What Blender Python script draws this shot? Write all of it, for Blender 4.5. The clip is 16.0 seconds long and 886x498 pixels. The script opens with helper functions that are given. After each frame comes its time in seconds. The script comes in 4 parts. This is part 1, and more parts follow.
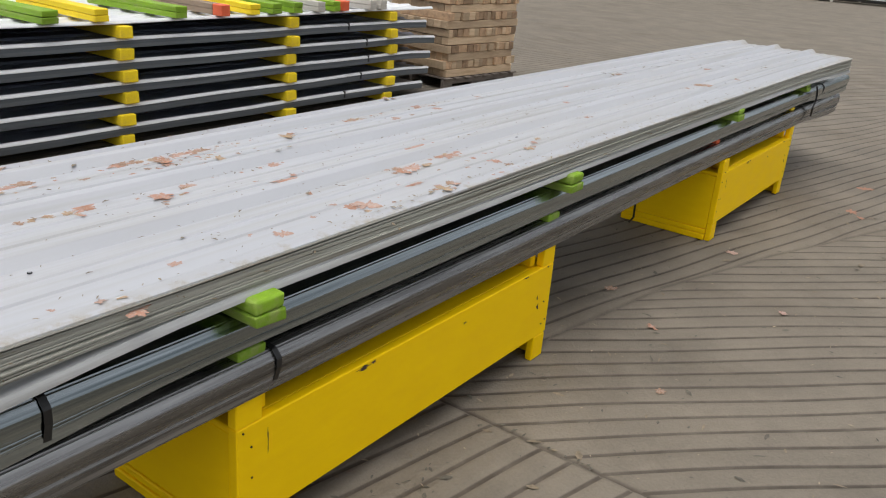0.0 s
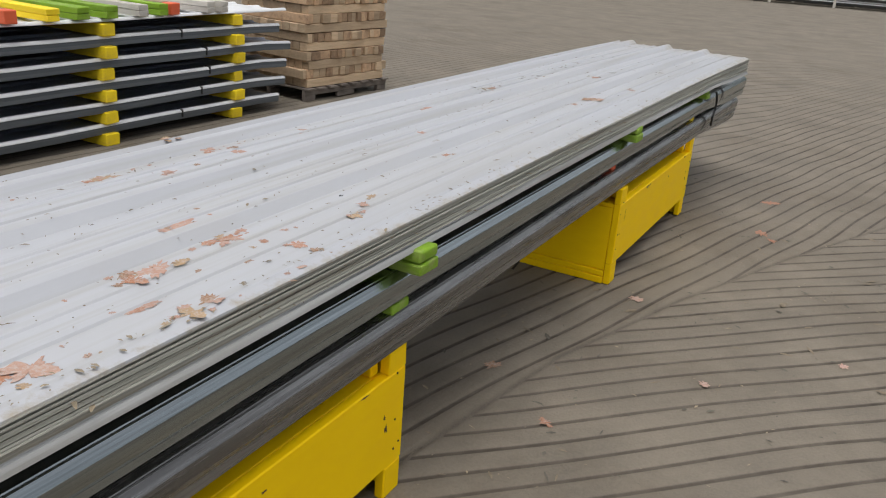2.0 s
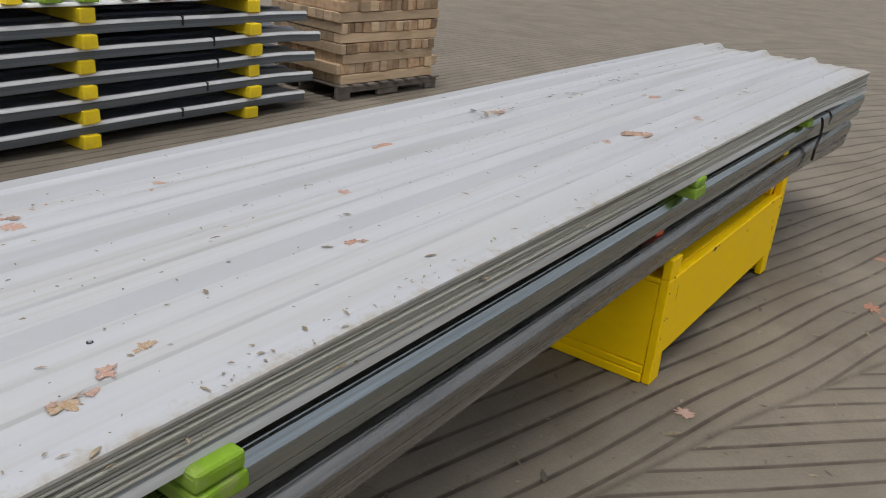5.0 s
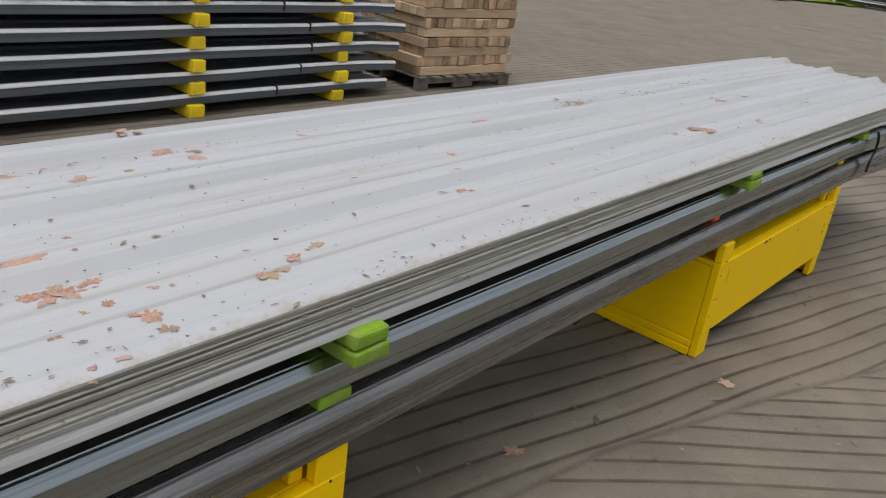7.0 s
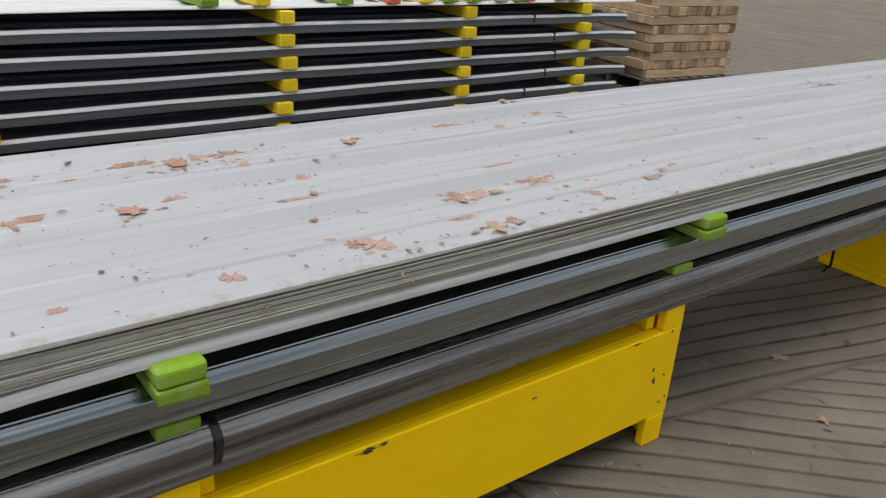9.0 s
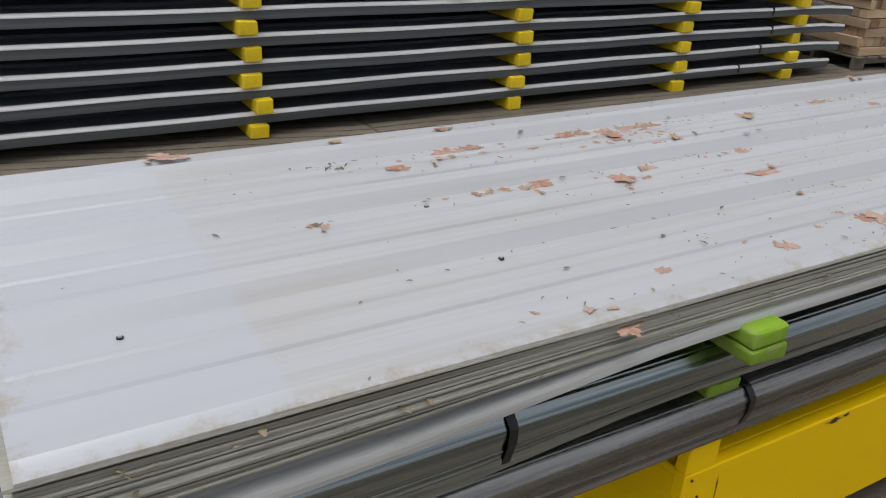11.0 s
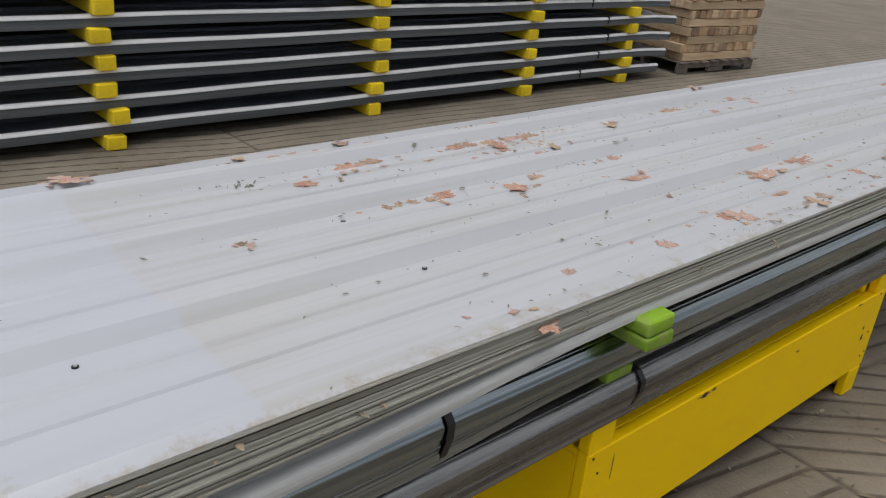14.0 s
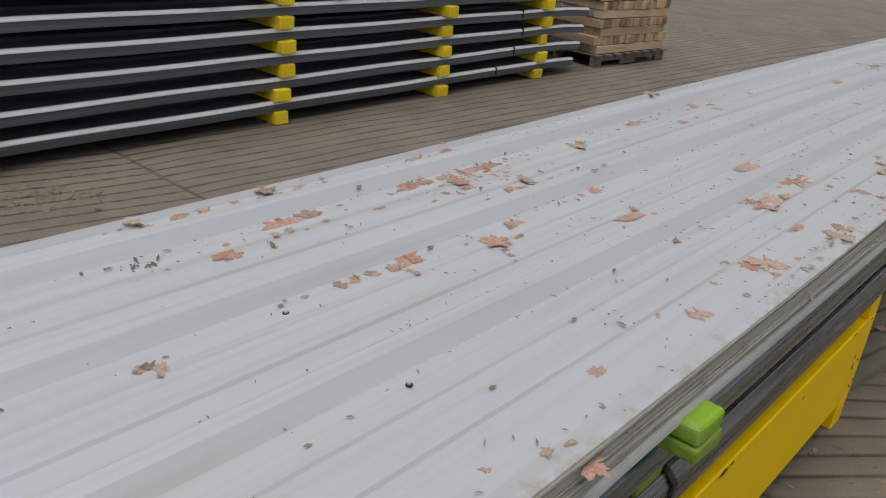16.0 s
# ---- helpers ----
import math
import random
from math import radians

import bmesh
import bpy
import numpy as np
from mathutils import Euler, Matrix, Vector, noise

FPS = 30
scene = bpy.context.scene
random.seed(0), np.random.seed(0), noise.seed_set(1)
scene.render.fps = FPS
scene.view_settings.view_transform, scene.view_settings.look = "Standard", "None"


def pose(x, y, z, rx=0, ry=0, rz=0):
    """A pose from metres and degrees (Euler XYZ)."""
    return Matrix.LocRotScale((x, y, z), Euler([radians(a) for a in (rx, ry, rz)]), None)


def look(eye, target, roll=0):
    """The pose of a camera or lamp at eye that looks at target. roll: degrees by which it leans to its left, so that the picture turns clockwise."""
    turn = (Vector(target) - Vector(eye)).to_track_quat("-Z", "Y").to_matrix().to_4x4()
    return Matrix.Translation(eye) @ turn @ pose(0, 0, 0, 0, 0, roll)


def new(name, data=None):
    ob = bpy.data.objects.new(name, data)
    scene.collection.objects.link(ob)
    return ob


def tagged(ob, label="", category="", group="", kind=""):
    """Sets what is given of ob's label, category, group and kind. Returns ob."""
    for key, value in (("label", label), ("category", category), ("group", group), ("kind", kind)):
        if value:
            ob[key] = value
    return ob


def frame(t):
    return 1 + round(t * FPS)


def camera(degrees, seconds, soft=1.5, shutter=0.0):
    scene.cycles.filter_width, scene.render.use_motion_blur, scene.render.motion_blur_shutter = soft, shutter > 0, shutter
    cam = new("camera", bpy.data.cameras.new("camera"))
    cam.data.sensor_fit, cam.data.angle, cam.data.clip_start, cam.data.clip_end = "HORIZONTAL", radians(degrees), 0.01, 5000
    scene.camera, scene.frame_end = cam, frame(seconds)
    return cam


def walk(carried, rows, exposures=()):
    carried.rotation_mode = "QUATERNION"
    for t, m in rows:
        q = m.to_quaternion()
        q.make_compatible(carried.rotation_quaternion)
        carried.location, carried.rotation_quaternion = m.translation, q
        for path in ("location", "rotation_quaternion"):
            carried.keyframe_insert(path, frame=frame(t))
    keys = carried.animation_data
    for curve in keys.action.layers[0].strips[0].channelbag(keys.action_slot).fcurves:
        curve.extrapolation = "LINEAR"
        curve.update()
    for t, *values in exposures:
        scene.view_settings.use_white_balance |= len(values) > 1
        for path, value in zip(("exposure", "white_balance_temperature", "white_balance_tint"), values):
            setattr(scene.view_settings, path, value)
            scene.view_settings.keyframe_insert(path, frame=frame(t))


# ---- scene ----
cam = camera(56.9, 16.0, 1.1)
PATH = [
    (0, (0.796, 0.895, 1.571), (-0.273, 2.417, 0.838), 4.6),
    (0.5, (0.771, 1.123, 1.578), (-0.3, 2.646, 0.849), 4.2),
    (1, (0.664, 1.333, 1.532), (-0.387, 2.87, 0.803), 4.8),
    (1.5, (0.516, 1.576, 1.537), (-0.33, 3.248, 0.837), 5.8),
    (2, (0.456, 1.808, 1.514), (-0.408, 3.463, 0.797), 4.4),
    (2.5, (0.418, 2.12, 1.509), (-0.492, 3.745, 0.779), 4.4),
    (3, (0.315, 2.406, 1.493), (-0.573, 4.04, 0.756), 4.6),
    (3.5, (0.285, 2.647, 1.515), (-0.601, 4.281, 0.775), 3.5),
    (4, (0.269, 2.874, 1.494), (-0.777, 4.398, 0.732), 3.9),
    (4.2, (0.262, 2.93, 1.483), (-0.803, 4.44, 0.719), 4.6),
    (6.3, (0.297, 2.739, 1.48), (-0.671, 4.312, 0.714), 6.6),
    (6.5, (0.338, 2.696, 1.472), (-0.649, 4.254, 0.697), 7.5),
    (7, (0.413, 2.536, 1.496), (-0.72, 3.991, 0.721), 8.1),
    (7.5, (0.478, 2.285, 1.5), (-0.661, 3.77, 0.796), 8.8),
    (8, (0.603, 2.101, 1.505), (-0.524, 3.583, 0.776), 9.2),
    (8.5, (0.728, 1.926, 1.48), (-0.509, 3.301, 0.718), 7.0),
    (9, (0.7, 1.628, 1.504), (-0.739, 2.778, 0.724), 4.1),
    (9.5, (0.639, 1.313, 1.488), (-0.88, 2.343, 0.694), 3.7),
    (10, (0.447, 1.165, 1.456), (-1.136, 2.073, 0.639), 3.5),
    (12.3, (0.272, 0.682, 1.514), (-1.217, 1.689, 0.636), 2.8),
    (12.5, (0.28, 0.698, 1.521), (-1.198, 1.732, 0.657), 3.2),
    (13, (0.284, 0.73, 1.522), (-1.08, 1.935, 0.692), 5.5),
    (13.5, (0.28, 0.728, 1.507), (-1.064, 1.959, 0.684), 5.6),
    (14, (0.289, 0.734, 1.517), (-1.049, 1.974, 0.697), 5.5),
    (14.5, (0.267, 0.706, 1.534), (-1.069, 1.948, 0.714), 4.9),
    (15, (0.21, 0.754, 1.514), (-1.105, 2.011, 0.684), 5.3),
    (15.5, (0.054, 0.915, 1.501), (-1.152, 2.293, 0.697), 5.7),
    (16, (-0.117, 0.944, 1.481), (-1.285, 2.346, 0.663), 5.6),
]
EXPOSURE = [(0.0, 0.31), (1.0, 0.29), (3.0, 0.17), (4.0, 0.14), (6.5, 0.15), (8.5, 0.15), (9.5, 0.11), (12.5, 0.03), (15.4, -0.02), (16.0, -0.12)]
walk(cam, [(t, look(eye, target, roll)) for t, eye, target, roll in PATH], EXPOSURE)

# ---- light ----
world = bpy.data.worlds.new("sky")
scene.world = world
world.use_nodes = True
wn, wl = world.node_tree.nodes, world.node_tree.links
sky = wn.new("ShaderNodeTexSky")
sky.sky_type, sky.sun_disc = "NISHITA", False
sky.sun_elevation, sky.sun_rotation = radians(76), radians(183)
sky.air_density, sky.dust_density = 1.0, 4.0
grey = wn.new("ShaderNodeHueSaturation")
grey.inputs["Saturation"].default_value = 0.22
wl.new(sky.outputs[0], grey.inputs["Color"])
wl.new(grey.outputs[0], wn["Background"].inputs["Color"])
wn["Background"].inputs["Strength"].default_value = 0.145
sun = new("sun", bpy.data.lights.new("sun", "SUN"))
sun.data.energy, sun.data.angle, sun.data.color = 0.95, radians(48), (1.0, 0.97, 0.93)
sun.matrix_world = look((0.8, 0.8, 17), (-1, 4, 0))

# ---- materials ----
def material(name, base, rough=0.6, metal=0.0, vary=0.15, scale=8.0, fine=90.0, bump=0.1, stain=None, stain_amount=0.0,
             stretch=(1, 1, 1), random_amount=0.0, spec=0.5, bump_dist=0.004):
    """A surface with coarse and fine variation, a stain colour in patches and fine relief, in object metres."""
    m = bpy.data.materials.new(name)
    m.use_nodes = True
    n, l = m.node_tree.nodes, m.node_tree.links
    p = n["Principled BSDF"]
    co, mp = n.new("ShaderNodeTexCoord"), n.new("ShaderNodeMapping")
    mp.inputs["Scale"].default_value = stretch
    l.new(co.outputs["Object"], mp.inputs["Vector"])
    def nz(s, detail, rough_=0.6):
        t = n.new("ShaderNodeTexNoise")
        t.inputs["Scale"].default_value, t.inputs["Detail"].default_value, t.inputs["Roughness"].default_value = s, detail, rough_
        l.new(mp.outputs[0], t.inputs["Vector"])
        return t
    big, small = nz(scale, 4), nz(fine, 3)
    mix = n.new("ShaderNodeMix")
    mix.data_type = "RGBA"
    mix.inputs["A"].default_value = (*[c * (1 - vary) for c in base], 1)
    mix.inputs["B"].default_value = (*[min(1, c * (1 + vary)) for c in base], 1)
    add = n.new("ShaderNodeMath")
    add.operation = "MULTIPLY_ADD"
    l.new(small.outputs["Fac"], add.inputs[0])
    add.inputs[1].default_value = 0.5
    half = n.new("ShaderNodeMath")
    half.operation = "MULTIPLY_ADD"
    l.new(big.outputs["Fac"], half.inputs[0])
    half.inputs[1].default_value, half.inputs[2].default_value = 1.4, -0.45
    l.new(half.outputs[0], add.inputs[2])
    l.new(add.outputs[0], mix.inputs["Factor"])
    out = mix.outputs["Result"]
    if stain:
        st = nz(scale * 0.45, 6, 0.7)
        ramp = n.new("ShaderNodeMapRange")
        ramp.inputs["From Min"].default_value, ramp.inputs["From Max"].default_value = 0.5, 0.72
        ramp.inputs["To Max"].default_value = stain_amount
        l.new(st.outputs["Fac"], ramp.inputs["Value"])
        m2 = n.new("ShaderNodeMix")
        m2.data_type = "RGBA"
        l.new(ramp.outputs[0], m2.inputs["Factor"])
        l.new(out, m2.inputs["A"])
        m2.inputs["B"].default_value = (*stain, 1)
        out = m2.outputs["Result"]
    if random_amount:
        oi = n.new("ShaderNodeObjectInfo")
        hs = n.new("ShaderNodeHueSaturation")
        rr = n.new("ShaderNodeMapRange")
        rr.inputs["To Min"].default_value, rr.inputs["To Max"].default_value = 1 - random_amount, 1 + random_amount
        l.new(oi.outputs["Random"], rr.inputs["Value"])
        l.new(rr.outputs[0], hs.inputs["Value"])
        l.new(out, hs.inputs["Color"])
        out = hs.outputs["Color"]
    l.new(out, p.inputs["Base Color"])
    rm = n.new("ShaderNodeMapRange")
    rm.inputs["To Min"].default_value, rm.inputs["To Max"].default_value = max(0.03, rough - 0.12), min(1, rough + 0.12)
    l.new(big.outputs["Fac"], rm.inputs["Value"])
    l.new(rm.outputs[0], p.inputs["Roughness"])
    p.inputs["Metallic"].default_value = metal
    p.inputs["Specular IOR Level"].default_value = spec
    if bump:
        b = n.new("ShaderNodeBump")
        b.inputs["Strength"].default_value, b.inputs["Distance"].default_value = bump, bump_dist
        l.new(small.outputs["Fac"], b.inputs["Height"])
        l.new(b.outputs[0], p.inputs["Normal"])
    return m


M_WHITE = material("white_coated_steel", (0.43, 0.44, 0.466), 0.35, 0, 0.05, 3, 60, 0.0, (0.41, 0.39, 0.345), 0.32, (3, 0.6, 3), spec=0.85)
M_EDGE = material("weathered_sheet_edge", (0.40, 0.395, 0.345), 0.65, 0.1, 0.28, 2.5, 40, 0.3, (0.20, 0.15, 0.09), 0.7, (9, 1.1, 40), 0.3)
M_GALV = material("dull_galvanised_steel", (0.50, 0.51, 0.51), 0.42, 0.1, 0.25, 3, 30, 0.05, (0.3, 0.28, 0.24), 0.6, (8, 0.5, 10))
M_STEEL = material("dark_coated_steel", (0.36, 0.40, 0.415), 0.18, 1.0, 0.4, 3, 40, 0.06, (0.11, 0.145, 0.155), 0.85, (30, 0.5, 40), 0.12)
M_STEEL_BROWN = material("grimy_grey_steel", (0.29, 0.288, 0.285), 0.28, 0.9, 0.5, 3, 40, 0.12, (0.085, 0.08, 0.076), 0.9, (20, 0.7, 26), 0.2)
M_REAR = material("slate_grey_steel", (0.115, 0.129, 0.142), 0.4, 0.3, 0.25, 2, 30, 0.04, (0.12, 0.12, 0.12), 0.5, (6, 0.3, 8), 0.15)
# colour holds the shade of the gaps between the rear bundles
M_REAR_IN = material("blue_grey_gap_shade", (0.26, 0.29, 0.36), 0.4, 0.3, 0.2, 2, 30, 0.03, (0.2, 0.2, 0.22), 0.4, (5, 0.4, 5))
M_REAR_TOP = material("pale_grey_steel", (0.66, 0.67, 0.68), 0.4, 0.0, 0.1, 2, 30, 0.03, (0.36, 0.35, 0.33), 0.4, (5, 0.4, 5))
M_YELLOW = material("yellow_painted_wood", (1.0, 0.62, 0.002), 0.5, 0, 0.07, 5, 70, 0.12, (0.93, 0.58, 0.005), 0.4, (1.5, 1, 4), spec=0.12)
M_YBLOCK = material("yellow_painted_timber", (0.95, 0.68, 0.012), 0.6, 0, 0.1, 9, 80, 0.25, (0.5, 0.33, 0.06), 0.5, (0.6, 3, 3), 0.1)
M_GREEN = material("lime_painted_timber", (0.215, 0.385, 0.014), 0.6, 0, 0.16, 12, 90, 0.6, (0.34, 0.36, 0.15), 0.75, (0.7, 4, 4), 0.12)
M_ORANGE = material("orange_paint", (0.75, 0.13, 0.05), 0.6, 0, 0.12, 12, 90, 0.2)
M_PALEWOOD = material("whitewashed_timber", (0.52, 0.49, 0.44), 0.7, 0, 0.18, 12, 90, 0.3, (0.35, 0.28, 0.2), 0.6, (0.5, 4, 4), 0.1)
M_MARK = material("faint_orange_mark", (0.34, 0.17, 0.11), 0.85, 0, 0.15, 20, 90, 0.2, (0.30, 0.2, 0.15), 0.8)
M_BROWNWOOD = material("weathered_brown_timber", (0.30, 0.22, 0.16), 0.75, 0, 0.25, 12, 90, 0.3, (0.18, 0.13, 0.1), 0.6, (0.5, 4, 4), 0.15)
M_WOOD = material("raw_pine", (0.52, 0.385, 0.25), 0.75, 0, 0.2, 8, 70, 0.3, (0.36, 0.23, 0.13), 0.7, (3, 0.8, 6), 0.28)
M_ENDGRAIN = material("sawn_end_grain", (0.42, 0.28, 0.17), 0.8, 0, 0.3, 22, 120, 0.3, (0.17, 0.09, 0.05), 0.7, (1, 1, 1), 0.4)
M_PALLET = material("grey_pallet_wood", (0.16, 0.135, 0.115), 0.8, 0, 0.3, 8, 70, 0.3, (0.08, 0.07, 0.06), 0.7, (3, 1, 6), 0.2)
M_STRAP = material("black_strap", (0.012, 0.012, 0.013), 0.4, 0, 0.2, 20, 90, 0.05)
M_RUST = material("dark_screw", (0.02, 0.02, 0.022), 0.4, 0.6, 0.2, 20, 90, 0.0)
M_WASHER = material("pale_washer", (0.5, 0.5, 0.52), 0.35, 0.7, 0.1, 20, 90, 0.0)


def leaf_material():
    """Dry, bleached leaf: one hue to a leaf, from pinkish tan over ochre to orange-brown, mottled with paler and darker patches."""
    m = material("dry_leaf", (0.4, 0.3, 0.2), 0.8, 0, 0.3, 60, 220, 0.5)
    n, l = m.node_tree.nodes, m.node_tree.links
    p = n["Principled BSDF"]
    tone = p.inputs["Base Color"].links[0].from_socket
    oi, ramp = n.new("ShaderNodeObjectInfo"), n.new("ShaderNodeValToRGB")
    ramp.color_ramp.interpolation = "CONSTANT"
    hues = ((0.0, (0.44, 0.25, 0.19)), (0.24, (0.42, 0.195, 0.125)), (0.44, (0.37, 0.15, 0.075)), (0.58, (0.38, 0.25, 0.13)), (0.7, (0.43, 0.26, 0.20)), (0.88, (0.28, 0.15, 0.08)))
    e = ramp.color_ramp.elements
    while len(e) < len(hues):
        e.new(0.5)
    for k, (at, c) in zip(e, hues):
        k.position, k.color = at, (*c, 1)
    l.new(oi.outputs["Random"], ramp.inputs[0])
    co, spot = n.new("ShaderNodeTexCoord"), n.new("ShaderNodeTexNoise")
    spot.inputs["Scale"].default_value, spot.inputs["Detail"].default_value, spot.inputs["Roughness"].default_value = 130, 5, 0.75
    l.new(co.outputs["Object"], spot.inputs["Vector"])
    rg = n.new("ShaderNodeMapRange")
    rg.inputs["From Min"].default_value, rg.inputs["From Max"].default_value, rg.inputs["To Max"].default_value = 0.47, 0.6, 0.7
    l.new(spot.outputs["Fac"], rg.inputs["Value"])
    mx = n.new("ShaderNodeMix")
    mx.data_type = "RGBA"
    l.new(rg.outputs[0], mx.inputs["Factor"])
    l.new(ramp.outputs["Color"], mx.inputs["A"])
    mx.inputs["B"].default_value = (0.46, 0.41, 0.38, 1)
    m2 = n.new("ShaderNodeMix")
    m2.data_type, m2.inputs["Factor"].default_value = "RGBA", 0.1
    l.new(mx.outputs["Result"], m2.inputs["A"])
    l.new(tone, m2.inputs["B"])
    l.new(m2.outputs["Result"], p.inputs["Base Color"])
    return m


M_LEAF = leaf_material()
M_BITS = material("dark_litter", (0.10, 0.09, 0.07), 0.85, 0, 0.5, 40, 200, 0.3, (0.22, 0.2, 0.15), 0.8)
M_CRUMB = material("brown_crumbs", (0.20, 0.16, 0.11), 0.85, 0, 0.5, 40, 200, 0.3, (0.08, 0.075, 0.06), 0.8)
M_STRAW = material("straw_litter", (0.27, 0.22, 0.15), 0.85, 0, 0.5, 40, 200, 0.3, (0.16, 0.13, 0.08), 0.8)
M_GRASS = material("verge_grass", (0.13, 0.125, 0.05), 0.9, 0, 0.4, 0.6, 12, 0.6, (0.17, 0.15, 0.06), 0.6)
M_LIME = material("lime_sheeting", (0.28, 0.42, 0.02), 0.6, 0, 0.15, 2, 30, 0.1)
M_GRAVEL = material("pale_gravel", (0.36, 0.33, 0.29), 0.9, 0, 0.2, 0.8, 30, 0.5, (0.24, 0.22, 0.19), 0.6)
M_FOLIAGE = material("dark_foliage", (0.035, 0.055, 0.02), 0.8, 0, 0.5, 2, 20, 0.3, None, 0, (1, 1, 1), 0.3)
M_BARK = material("grey_bark", (0.12, 0.10, 0.08), 0.9, 0, 0.3, 3, 30, 0.5, None, 0, (4, 4, 1))
M_TRUCK = material("dark_blue_paint", (0.015, 0.02, 0.04), 0.5, 0, 0.2, 2, 20, 0.05)
M_RED = material("faded_red_paint", (0.13, 0.02, 0.018), 0.6, 0, 0.2, 2, 20, 0.05)
M_BROWNMETAL = material("rusty_brown_metal", (0.07, 0.042, 0.03), 0.8, 0.1, 0.3, 3, 20, 0.2)
# near-black: the shade between far sheet bundles is put into this colour
M_GLOOM = material("shade_toned_steel", (0.03, 0.03, 0.028), 0.8, 0, 0.3, 3, 20, 0.1)


def ground_material():
    m = material("grooved_concrete", (0.178, 0.153, 0.119), 0.85, 0, 0.34, 2.2, 85, 1.0, (0.122, 0.099, 0.072), 0.8)
    n, l = m.node_tree.nodes, m.node_tree.links
    p = n["Principled BSDF"]
    base = p.inputs["Base Color"].links[0].from_socket
    at = n.new("ShaderNodeAttribute")
    at.attribute_name = "dirt"
    un = n.new("ShaderNodeAttribute")
    un.attribute_name = "rake"
    dp = n.new("ShaderNodeAttribute")
    dp.attribute_name = "rake_depth"
    pp = n.new("ShaderNodeMath")
    pp.operation = "PINGPONG"
    pp.inputs[1].default_value = 0.5
    l.new(un.outputs["Fac"], pp.inputs[0])
    ln = n.new("ShaderNodeMapRange")
    ln.interpolation_type = "SMOOTHSTEP"
    ln.inputs["From Min"].default_value, ln.inputs["From Max"].default_value = 0.045, 0.12
    ln.inputs["To Min"].default_value, ln.inputs["To Max"].default_value = 1.0, 0.0
    l.new(pp.outputs[0], ln.inputs["Value"])
    ld = n.new("ShaderNodeMath")
    ld.operation = "MULTIPLY"
    l.new(ln.outputs[0], ld.inputs[0])
    l.new(dp.outputs["Fac"], ld.inputs[1])
    mxm = n.new("ShaderNodeMath")
    mxm.operation = "MAXIMUM"
    l.new(ld.outputs[0], mxm.inputs[0])
    l.new(at.outputs["Fac"], mxm.inputs[1])
    brk = n.new("ShaderNodeTexNoise")
    brk.inputs["Scale"].default_value, brk.inputs["Detail"].default_value = 9, 6
    co = n.new("ShaderNodeTexCoord")
    l.new(co.outputs["Object"], brk.inputs["Vector"])
    rg = n.new("ShaderNodeMapRange")
    rg.inputs["From Min"].default_value, rg.inputs["From Max"].default_value = 0.3, 0.65
    rg.inputs["To Min"].default_value = 0.6
    l.new(brk.outputs["Fac"], rg.inputs["Value"])
    mu = n.new("ShaderNodeMath")
    mu.operation = "MULTIPLY"
    l.new(mxm.outputs[0], mu.inputs[0])
    l.new(rg.outputs[0], mu.inputs[1])
    mx = n.new("ShaderNodeMix")
    mx.data_type = "RGBA"
    l.new(mu.outputs[0], mx.inputs["Factor"])
    l.new(base, mx.inputs["A"])
    mx.inputs["B"].default_value = (0.042, 0.031, 0.022, 1)
    l.new(mx.outputs["Result"], p.inputs["Base Color"])
    return m


M_GROUND = ground_material()


